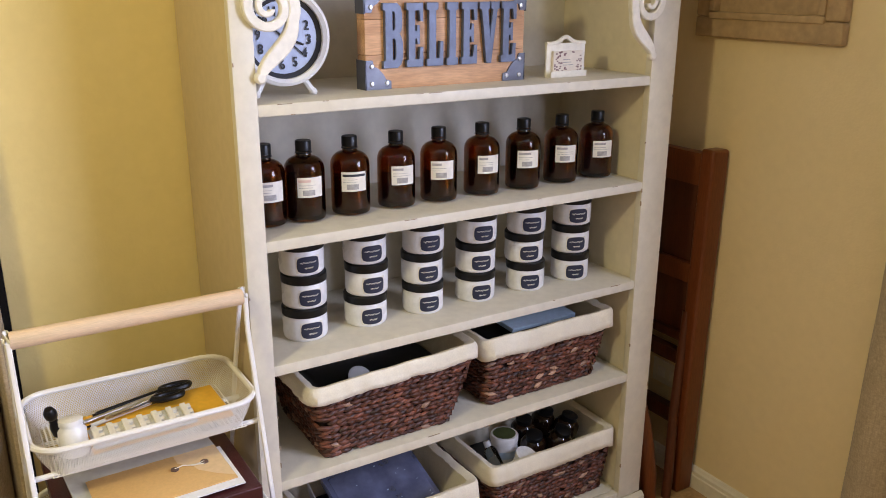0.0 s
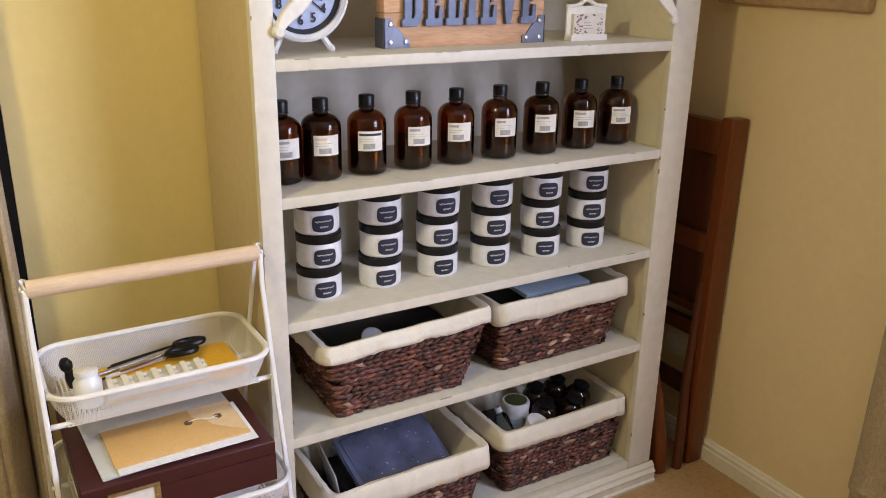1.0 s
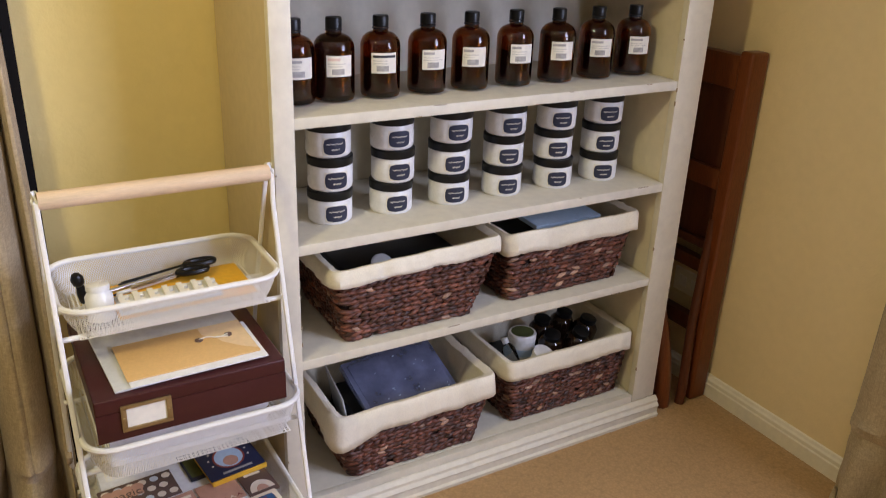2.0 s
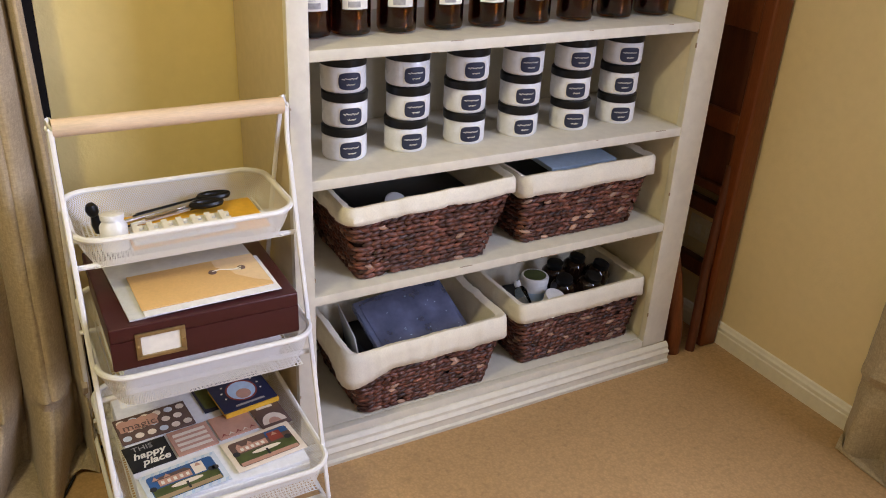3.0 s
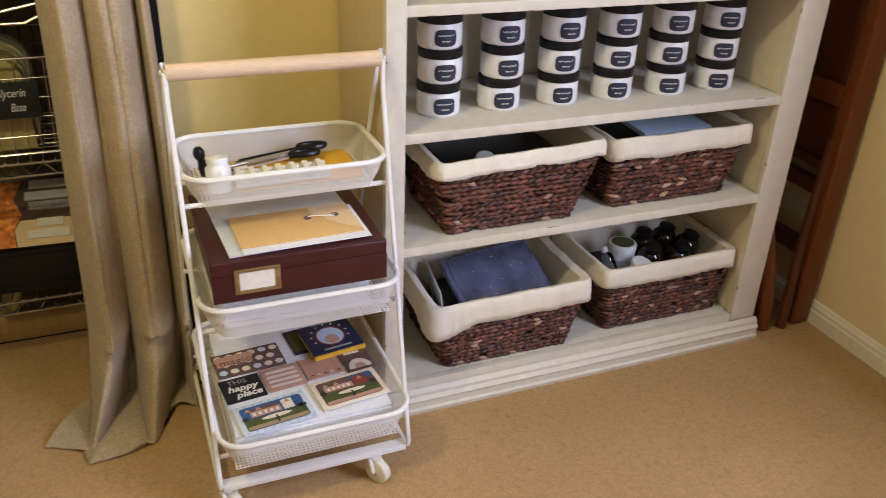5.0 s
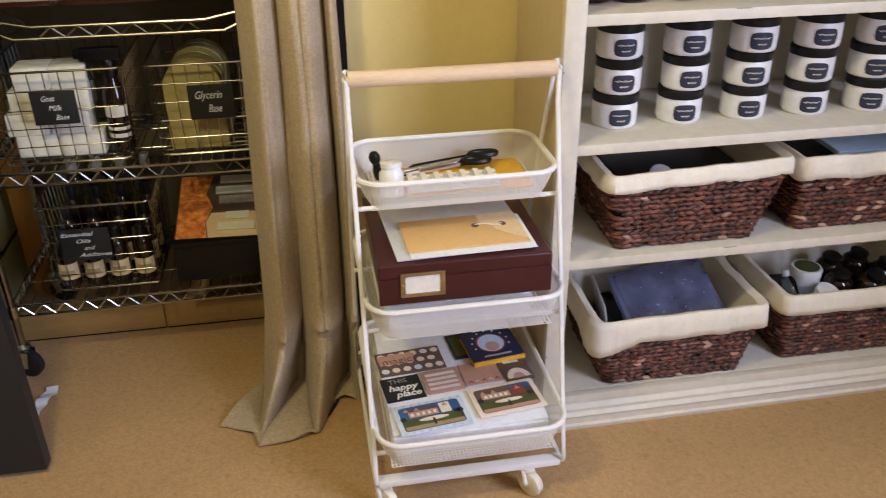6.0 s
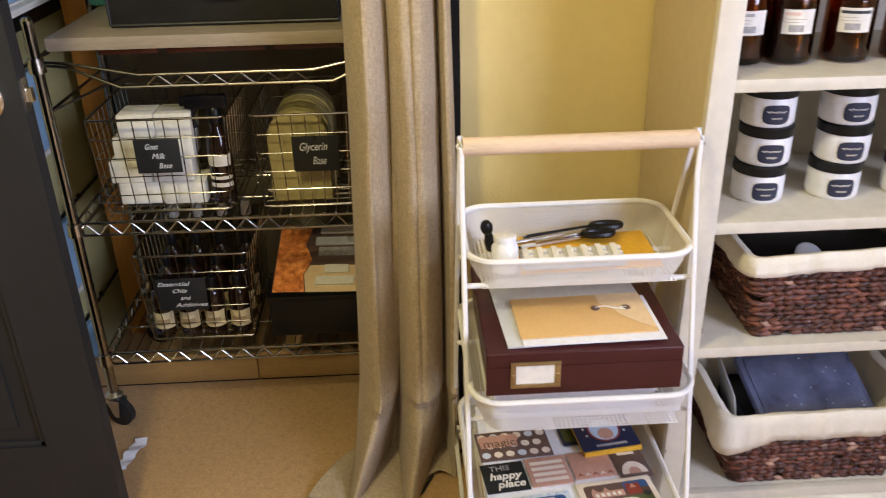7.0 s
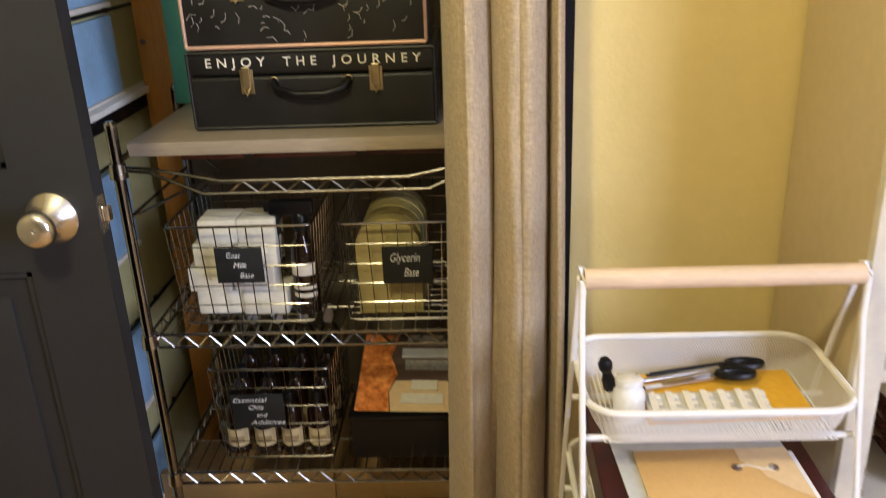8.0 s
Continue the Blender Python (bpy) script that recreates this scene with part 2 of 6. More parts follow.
CLEAR_BOTTLE = mat("clear_bottle", (0.82, 0.85, 0.80), 0.06, glass=1.0, ior=1.4, var=0.0, fvar=0.0, rvar=0.0)
BLIND = mat("white_blind", (0.80, 0.82, 0.86), 0.5, var=0.03)
LAMP_GLASS = bpy.data.materials.new("lamp_glass")
LAMP_GLASS.use_nodes = True
LAMP_GLASS.node_tree.nodes["Principled BSDF"].inputs["Emission Color"].default_value = (1.0, 0.78, 0.5, 1)
LAMP_GLASS.node_tree.nodes["Principled BSDF"].inputs["Emission Strength"].default_value = 4.0


# ---- mesh helpers ----
def mesh_of(name, bm, material, smooth=False):
    me = bpy.data.meshes.new(name)
    bmesh.ops.recalc_face_normals(bm, faces=bm.faces[:])
    bm.to_mesh(me)
    bm.free()
    for mt in material if isinstance(material, (list, tuple)) else (material,):
        me.materials.append(mt)
    if smooth:
        me.polygons.foreach_set("use_smooth", [True] * len(me.polygons))
        me.set_sharp_from_angle(angle=radians(38))
    return me


def part(name, bm, material, parent=None, label="", smooth=True):
    ob = new(name, mesh_of(name, bm, material, smooth))
    if parent is not None:
        ob.parent = parent
    if label:
        tagged(ob, label)
    return ob


def thing(name, label, category, group="", at=None):
    e = new(name)
    e.empty_display_size = 0.05
    if at is not None:
        e.matrix_basis = at
    return tagged(e, label, category, group)


def box(bm, x0, x1, y0, y1, z0, z1, bevel=0.0, seg=2, m=None):
    r = bmesh.ops.create_cube(bm, size=1.0)
    vs = r["verts"]
    bmesh.ops.transform(bm, matrix=Matrix.Translation(((x0 + x1) / 2, (y0 + y1) / 2, (z0 + z1) / 2)) @ Matrix.Diagonal((x1 - x0, y1 - y0, z1 - z0, 1)), verts=vs)
    if bevel:
        es = list({e for v in vs for e in v.link_edges})
        out = bmesh.ops.bevel(bm, geom=es, offset=bevel, segments=seg, affect="EDGES", profile=0.6)
        vs = list({v for f in out["faces"] for v in f.verts} | {v for v in vs if v.is_valid})
    if m is not None:
        bmesh.ops.transform(bm, matrix=m, verts=vs)
    return bm


def B(*a, **k):
    return box(bmesh.new(), *a, **k)


def lathe(bm, profile, n=28, at=(0, 0, 0), m=None):
    """Turned body round z from (radius, height) pairs."""
    rings = []
    for r, z in profile:
        rings.append([bm.verts.new((r * math.cos(2 * math.pi * i / n), r * math.sin(2 * math.pi * i / n), z)) for i in range(n)] if r > 1e-6 else [bm.verts.new((0, 0, z))])
    for a, b in zip(rings, rings[1:]):
        for i in range(n):
            j = (i + 1) % n
            if len(a) == 1 and len(b) > 1:
                bm.faces.new((a[0], b[i], b[j]))
            elif len(b) == 1 and len(a) > 1:
                bm.faces.new((a[i], a[j], b[0]))
            elif len(a) > 1:
                bm.faces.new((a[i], a[j], b[j], b[i]))
    vs = [v for r in rings for v in r]
    bmesh.ops.transform(bm, matrix=Matrix.Translation(at) @ (m or Matrix()), verts=vs)
    return bm


def tube(bm, pts, r, n=8, closed=False, flat=1.0):
    """A round or flattened rod along points."""
    pts = [Vector(p) for p in pts]
    rings, k = [], len(pts)
    for i, p in enumerate(pts):
        a = pts[(i - 1) % k] if closed or i else p
        b = pts[(i + 1) % k] if closed or i < k - 1 else p
        d = (b - a).normalized()
        up = Vector((0, 0, 1)) if abs(d.z) < 0.9 else Vector((0, 1, 0))
        u = d.cross(up).normalized()
        w = u.cross(d)
        rings.append([bm.verts.new(p + u * r * math.cos(2 * math.pi * j / n) + w * r * flat * math.sin(2 * math.pi * j / n)) for j in range(n)])
    for i in range(k if closed else k - 1):
        a, b = rings[i], rings[(i + 1) % k]
        for j in range(n):
            bm.faces.new((a[j], a[(j + 1) % n], b[(j + 1) % n], b[j]))
    if not closed:
        bm.faces.new(rings[0][::-1])
        bm.faces.new(rings[-1])
    return bm


def T(pts, r, **k):
    return tube(bmesh.new(), pts, r, **k)


def round_rect(x0, x1, y0, y1, r, seg=5):
    """Points round a rectangle with rounded corners, anticlockwise."""
    out = []
    for cx, cy, a0 in ((x1 - r, y1 - r, 0), (x0 + r, y1 - r, 90), (x0 + r, y0 + r, 180), (x1 - r, y0 + r, 270)):
        for i in range(seg + 1):
            a = radians(a0 + 90 * i / seg)
            out.append((cx + r * math.cos(a), cy + r * math.sin(a)))
    return out


def even(pts, step):
    """The closed outline pts walked in about equal steps."""
    out, n = [], len(pts)
    ls = [math.dist(pts[i], pts[(i + 1) % n]) for i in range(n)]
    total = sum(ls)
    k = max(8, round(total / step))
    i, acc = 0, 0.0
    for j in range(k):
        d = total * j / k
        while acc + ls[i] < d:
            acc += ls[i]
            i += 1
        u = (d - acc) / max(ls[i], 1e-9)
        a, b = pts[i], pts[(i + 1) % n]
        out.append((a[0] + (b[0] - a[0]) * u, a[1] + (b[1] - a[1]) * u))
    return out


def lettering(name, text, size, depth, material, parent, m, bold=0.0, shear=0.0, wide=1.0, gap=1.0, width=0.0):
    """Words in the built-in font, as a mesh lying in the plane of m."""
    cu = bpy.data.curves.new(name, "FONT")
    cu.body, cu.size, cu.extrude, cu.offset, cu.shear, cu.space_character = text, size, depth, bold, shear, gap
    cu.align_x, cu.align_y, cu.resolution_u = "CENTER", "CENTER", 3
    tmp = bpy.data.objects.new(name, cu)
    scene.collection.objects.link(tmp)
    me = bpy.data.meshes.new_from_object(tmp.evaluated_get(bpy.context.evaluated_depsgraph_get()))
    bpy.data.objects.remove(tmp)
    bpy.data.curves.remove(cu)
    me.name = name
    me.materials.clear()
    me.materials.append(material)
    if width:
        xs_ = [v.co.x for v in me.vertices]
        wide = width / (max(xs_) - min(xs_))
    me.transform(m @ Matrix.Diagonal((wide, 1, 1, 1)))
    ob = new(name, me)
    if parent is not None:
        ob.parent = parent
    return ob


FRONT = pose(0, 0, 0, 90, 0, 0)


def at_front(x, y, z, tilt=0.0):
    """A pose for flat work that faces -y at this place."""
    return pose(x, y, z, 90 + tilt, 0, 0)


# ---- the room ----
XE, XW, YN, YS, ZC = 1.828, -1.42, 1.86, -2.3, 2.44
CW, CB, CE = -0.82, 2.62, 0.95
END = 0.16


def wall(name, label, bm, material):
    return tagged(part(name, bm, material, smooth=False), label, "wall", kind="structure")


floor = tagged(part("floor", B(XW - 0.12, XE + 0.12, YS - 0.12, CB + 0.12, -0.06, 0.0), CARPET, smooth=False), "tan short loop pile carpet", "carpet", kind="structure")
tagged(part("ceiling", B(XW - 0.12, XE + 0.12, YS - 0.12, CB + 0.12, ZC, ZC + 0.08), PAINT_CEIL, smooth=False), "unseen ceiling, greyed to cut bounced light", "ceiling", kind="structure")
wall("wall_north", "mustard unseen wall, darkened to cut bounced light beside the closet opening", B(END, XE, YN, YN + 0.11, 0, ZC), PAINT_WALL)
wall("wall_north_stub", "unseen wall, darkened to cut bounced light behind the charcoal door", B(XW, CW, YN, YN + 0.11, 0, ZC), PAINT_WALL)
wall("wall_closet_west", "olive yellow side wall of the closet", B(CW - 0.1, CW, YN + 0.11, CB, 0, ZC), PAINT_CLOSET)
wall("wall_closet_back", "olive closet back wall, shade put into its paint", B(CW - 0.1, CE + 0.1, CB, CB + 0.1, 0, ZC), PAINT_BACK)
wall("wall_closet_east", "olive closet side wall, shade put into its paint", B(CE, CE + 0.1, YN + 0.11, CB, 0, ZC), PAINT_BACK)
# unseen wall piece added to block ceiling bounce and darken the closet
wall("wall_closet_header", "unseen wall above the closet opening, added to block light", B(CW, END - 0.02, YN, YN + 0.11, 2.06, ZC), PAINT_WALL)
wall("wall_west", "unseen wall, darkened to cut bounced light", B(XW - 0.1, XW, YS, YN + 0.11, 0, ZC), PAINT_FAR)
wall("wall_south", "unseen wall, darkened to cut bounced light", B(XW - 0.1, XE + 0.1, YS - 0.1, YS, 0, ZC), PAINT_FAR)
WY0, WY1, WZ0, WZ1 = -0.95, 0.25, 0.85, 2.1
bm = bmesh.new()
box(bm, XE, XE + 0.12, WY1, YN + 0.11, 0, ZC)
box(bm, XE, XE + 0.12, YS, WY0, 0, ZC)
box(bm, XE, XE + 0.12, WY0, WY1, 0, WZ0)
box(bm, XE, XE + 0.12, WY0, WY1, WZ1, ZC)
wall("wall_east", "tan wall with a window, brightness lifted in its paint", bm, PAINT_EAST)
# black strip drawn for the dark line at the wall's end
tagged(part("trim_closet_edge", B(END - 0.018, END - 0.001, YN - 0.004, YN + 0.114, 0.0, ZC), BLACK_PLASTIC, smooth=False), "black strip on the end of the yellow wall", "trim", kind="structure")


def baseboard(name, x0, y0, x1, y1, inward):
    """A moulded skirting along a wall: two steps and a rounded top."""
    prof = [(0, 0), (0.015, 0), (0.015, 0.040), (0.012, 0.043), (0.012, 0.053), (0.008, 0.058), (0.005, 0.065), (0, 0.067)]
    bm = bmesh.new()
    ends = []
    for x, y in ((x0, y0), (x1, y1)):
        ends.append([bm.verts.new((x + inward[0] * d, y + inward[1] * d, z)) for d, z in prof])
    for i in range(len(prof) - 1):
        bm.faces.new((ends[0][i], ends[0][i + 1], ends[1][i + 1], ends[1][i]))
    bm.faces.new(ends[0])
    bm.faces.new(ends[1][::-1])
    return tagged(part(name, bm, TRIM, smooth=False), "cream painted moulded baseboard", "baseboard", kind="structure")


baseboard("baseboard_east", XE, YS, XE, YN, (-1, 0))
baseboard("baseboard_north", 1.64, YN, XE, YN, (0, -1))
baseboard("baseboard_north_2", END, YN, 0.52, YN, (0, -1))

win = tagged(new("window_1"), "white framed window with closed blinds", "window", kind="structure")
bm = bmesh.new()
for a in ((WY0, WY0 + 0.05, WZ0, WZ1), (WY1 - 0.05, WY1, WZ0, WZ1), (WY0, WY1, WZ0, WZ0 + 0.05), (WY0, WY1, WZ1 - 0.05, WZ1), (-0.37, -0.33, WZ0, WZ1)):
    box(bm, XE + 0.05, XE + 0.10, a[0], a[1], a[2], a[3])
part("window_frame", bm, TRIM, win, smooth=False)
pane = part("pane", B(XE + 0.07, XE + 0.076, WY0 + 0.05, WY1 - 0.05, WZ0 + 0.05, WZ1 - 0.05), GLASS, win, smooth=False)
pane.visible_shadow = False

# pendant lamp, an open ring shade round its bulb
lamp_t = thing("pendant_lamp", "plain pendant lamp hanging from the ceiling, switched on", "pendant lamp")
part("canopy", lathe(bmesh.new(), [(0, ZC), (0.05, ZC), (0.045, ZC - 0.025), (0, ZC - 0.03)], at=(LAMP[0], LAMP[1], 0)), NICKEL, lamp_t)
part("cord", T([(LAMP[0], LAMP[1], ZC - 0.03), (LAMP[0], LAMP[1], LAMP[2] + 0.15)], 0.004), BLACK_PLASTIC, lamp_t)
part("socket", lathe(bmesh.new(), [(0, 0.15), (0.02, 0.15), (0.022, 0.10), (0, 0.10)], at=LAMP), NICKEL, lamp_t)


# ---- curtains ----
def curtain(name, label, s0, s1, y0, edges, depth, ztop, kick, shift, hem, axis="x", seed=1):
    """A hanging cloth: round folds between tight valleys that break above the floor, narrow to ridges and spill over the carpet to the hem line."""
    nu, nz, nq = 200, 96, 16
    bm = bmesh.new()
    grid = []
    for j in range(nz + nq + 1):
        v = min(1.0, j / nz)
        g = max(0, j - nz) / nq
        z = ztop * (1 - v) ** 1.3
        low = max(0.0, 1 - z / 0.205)
        row = []
        for i in range(nu + 1):
            u = i / nu
            k = max(q for q in range(len(edges) - 1) if edges[q] <= u + 1e-9)
            w = edges[k + 1] - edges[k]
            f = min(1.0, max(0.0, (u - edges[k]) / w + 0.05 * math.sin(2.3 * z + 2 * k + seed) * (1 - low)))
            bulge = max(0.0, math.sin(math.pi * f)) ** (0.42 + 1.5 * low ** 1.4) + 0.10 * math.sin(3 * math.pi * f) * (1 if k == 1 else 0.3) * (1 - low)
            big = 0.55 + 0.45 * min(1.0, w / 0.34)
            wob = noise.noise((u * 5, z * 1.8, seed)) * 0.010 + noise.noise((u * 16, z * 6, seed)) * 0.003 * (1 + 2 * low) + noise.noise((u * 7, z * 12, seed + 5)) * 0.010 * low
            zb = z - 0.205 - 0.012 * math.sin(6 * u + seed)
            crease = 0.018 * math.exp(-(zb / 0.016) ** 2) - 0.020 * math.exp(-((zb + 0.034) / 0.022) ** 2)
            out = depth * big * bulge * (0.85 + 0.2 * v) + wob + crease * bulge + kick[k] * low ** 1.25 * (0.25 + 0.75 * bulge)
            s = s0 + (s1 - s0) * u - 0.022 * v * (1 - u) + 0.010 * math.sin(2 * math.pi * f) * (0.5 + v) * (1 - low) - 0.006 * math.cos(3 * z + k)
            s += shift[k] * low ** 1.2 * (0.3 + 0.7 * bulge)
            zz = max(z, 0.004)
            if g > 0:
                h = max(q for q in range(len(hem) - 1) if hem[q][0] <= u + 1e-9)
                e = (u - hem[h][0]) / (hem[h + 1][0] - hem[h][0])
                e = e * e * (3 - 2 * e)
                hx = hem[h][1] + (hem[h + 1][1] - hem[h][1]) * e
                ho = hem[h][2] + (hem[h + 1][2] - hem[h][2]) * e
                s += (hx - s) * g
                out += (ho - out) * g
                zz = 0.004 + 0.016 * math.sin(math.pi * g) ** 0.8 * (0.55 + 0.45 * math.sin(13 * u + 2 * g)) + 0.004 * noise.noise((u * 9, g * 3, seed)) * g
                zz = max(zz, 0.003)
            row.append(bm.verts.new((s, y0 - out, zz) if axis == "x" else (y0 - out, s, zz)))
        grid.append(row)
    for j in range(nz + nq):
        for i in range(nu):
            bm.faces.new((grid[j][i], grid[j][i + 1], grid[j + 1][i + 1], grid[j + 1][i]))
    ob = part(name, bm, LINEN)
    sol = ob.modifiers.new("cloth", "SOLIDIFY")
    sol.thickness = 0.0025
    return tagged(ob, label, "curtain")


LEFT_HEM = [(0, -0.202, 0.177), (0.15, -0.172, 0.188), (0.30, -0.128, 0.205), (0.42, -0.112, 0.264), (0.60, -0.045, 0.258), (0.74, 0.028, 0.222), (0.87, 0.062, 0.140), (1.0, 0.100, 0.085)]
curtain("curtain", "taupe linen curtain in deep folds, hem on the carpet", -0.056, 0.140, 1.822, (0, 0.40, 0.86, 1.0), 0.122, 2.36, (0.095, 0.118, 0.040), (-0.066, -0.034, 0.0), LEFT_HEM, seed=4)
curtain("curtain", "taupe linen curtain hanging beside the window", 0.50, 1.045, 1.80, (0, 0.2, 0.42, 0.58, 0.8, 1.0), 0.06, 2.3, (0.02, 0.02, 0.02, 0.02, 0.02), (0.0, 0.0, 0.0, 0.0, 0.0), [(0, 0.49, 0.08), (0.5, 0.76, 0.09), (1.0, 1.02, 0.07)], axis="y", seed=9)
for x0, y0, x1, y1, nm in ((CW + 0.02, 1.80, END - 0.02, 1.80, "a"), (XE - 0.05, -0.7, XE - 0.05, 1.1, "b")):
    rod = thing("curtain_rod", "dark metal curtain rod", "curtain rod")
    part("rod", T([(x0, y0, 2.38), (x1, y1, 2.38)], 0.011, n=12), BLACK_PLASTIC, rod)
    for e in ((x0, y0), (x1, y1)):
        part("bracket", T([(e[0], e[1], 2.38), (e[0], e[1], ZC)], 0.007), BLACK_PLASTIC, rod)

# ---- bookcase ----
BX0, BX1, BYF, BYB = 0.538, 1.602, 1.508, 1.852
IX0, IX1 = 0.578, 1.524
BTOP = 1.98
SHELVES = [0.058, 0.415, 0.673, 0.926, 1.178, 1.53]
case = thing("bookcase", "aged cream painted wooden bookcase with worn edges", "bookcase")
part("side_panel", B(BX0, IX0 - 0.008, BYF + 0.021, BYB, 0.0, BTOP, bevel=0.001), TAN_SIDE, case, "cream side panel, darkened to tan for its dimmer light")
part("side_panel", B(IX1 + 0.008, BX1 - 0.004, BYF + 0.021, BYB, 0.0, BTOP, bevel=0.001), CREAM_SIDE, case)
part("back_panel", B(IX0 - 0.008, IX1 + 0.008, BYB - 0.012, BYB - 0.002, 0.05, BTOP), CREAM, case, smooth=False)
part("stile", B(BX0 - 0.002, IX0, BYF, BYF + 0.0205, 0.0615, BTOP, bevel=0.0035), CREAM, case)
part("stile", B(IX1, BX1, BYF, BYF + 0.0205, 0.0615, BTOP, bevel=0.0035), CREAM, case)
part("top_board", B(BX0 - 0.02, BX1 + 0.02, BYF - 0.02, BYB, BTOP + 0.001, BTOP + 0.03, bevel=0.004), CREAM, case)
part("top_rail", B(IX0 + 0.001, IX1 - 0.001, BYF, BYF + 0.02, BTOP - 0.09, BTOP - 0.001, bevel=0.002), CREAM, case)
for k, z in enumerate(SHELVES):
    part("shelf", B(IX0 - 0.007, IX1 + 0.007, BYF + (0.022 if k == 0 else 0.0025), BYB - 0.013, z, z + 0.022, bevel=0.0025), CREAM, case)
part("bottom_rail", B(IX0 + 0.001, IX1 - 0.001, BYF + 0.001, BYF + 0.0195, 0.052, 0.081, bevel=0.002), CREAM, case)
bm = bmesh.new()
prof = [(0, 0.0), (-0.020, 0.0), (-0.022, 0.010), (-0.016, 0.014), (-0.016, 0.030), (-0.020, 0.036), (-0.012, 0.044), (-0.012, 0.052), (-0.004, 0.060), (0, 0.061)]
ends = [[bm.verts.new((x, BYF + d, z)) for d, z in prof] for x in (BX0 - 0.004, BX1 + 0.008)]
for i in range(len(prof) - 1):
    bm.faces.new((ends[0][i], ends[0][i + 1], ends[1][i + 1], ends[1][i]))
bm.faces.new(ends[0])
bm.faces.new(ends[1][::-1])
bm.faces.new((ends[0][0], ends[1][0], ends[1][-1], ends[0][-1]))
part("plinth_moulding", bm, CREAM, case, smooth=False)
rnd = random.Random(5)
bm = bmesh.new()
for z in SHELVES[1:5]:
    for _ in range(7):
        x, w = rnd.uniform(IX0 + 0.02, IX1 - 0.05), rnd.uniform(0.004, 0.035)
        zz = z + rnd.choice((0.0012, 0.0208))
        box(bm, x, x + w, BYF + 0.0012, BYF + 0.0035, zz - 0.0004, zz + 0.0005)
for x in (IX0, IX1, BX1 - 0.002, BX0):
    for _ in range(5):
        z, h = rnd.uniform(0.12, 1.4), rnd.uniform(0.003, 0.012)
        box(bm, x - 0.0008, x + 0.0012, BYF - 0.0004, BYF + 0.003, z, z + h)
tagged(part("worn_edge", bm, WORN, case, "chipped paint showing wood", smooth=False), kind="stuff")


def ribbon(bm, pts, half, y0, y1):
    """A flat board sawn along a curve in the x-z plane, with eased edges."""
    n = len(pts)
    rows = []
    for i, (x, z) in enumerate(pts):
        a, b = pts[max(0, i - 1)], pts[min(n - 1, i + 1)]
        d = math.hypot(b[0] - a[0], b[1] - a[1]) or 1e-6
        nx, nz = -(b[1] - a[1]) / d, (b[0] - a[0]) / d
        h = half[i]
        e = min(0.0022, h * 0.4)
        sec = [(-h, y1), (-h, y0 + e), (-h + e, y0), (h - e, y0), (h, y0 + e), (h, y1)]
        rows.append([bm.verts.new((x + nx * o, y, z + nz * o)) for o, y in sec])
    for p, q in zip(rows, rows[1:]):
        for k in range(6):
            bm.faces.new((p[k], p[(k + 1) % 6], q[(k + 1) % 6], q[k]))
    bm.faces.new(rows[0])
    bm.faces.new(rows[-1][::-1])
    return bm


def corbel(s, x):
    """A sawn scroll bracket: a spiral board that runs out into a curved tail with a turned-up toe."""
    t = thing("scroll_corbel", "white carved scroll bracket fixed to the bookcase frame", "bracket", "scroll brackets")
    cx, cz, n = x, 1.366, 90
    pts, half = [], []
    for i in range(n):
        u = i / (n - 1)
        a = radians(-28) + math.pi * 3.95 * (1 - u)
        r = 0.007 + 0.041 * u ** 0.85
        pts.append((cx + s * r * math.cos(a), cz + r * math.sin(a)))
        half.append(0.0045 + 0.0065 * u)
    ex, ez = pts[-1]
    for i in range(1, 34):
        u = i / 33
        bxx = ex + (cx - s * 0.018 - ex) * (2.4 * u * u - 1.4 * u ** 3)
        pts.append((bxx, ez - 0.090 * u - 0.012 * math.sin(math.pi * u) * (1 - u)))
        half.append(0.0105 + 0.005 * math.sin(math.pi * u) - 0.003 * u)
    part("scroll", ribbon(bmesh.new(), pts, half, BYF - 0.014, BYF - 0.0005), CORBEL, t)
    tx, tz = pts[-1]
    part("toe", lathe(bmesh.new(), [(0, 0.0138), (0.007, 0.0138), (0.0105, 0.010), (0.0105, 0.0006), (0, 0.0006)], n=18, m=FRONT, at=(tx - s * 0.003, BYF, tz - 0.006)), CORBEL, t)
    return t


corbel(1, IX0 + 0.026)
corbel(-1, IX1 - 0.030)

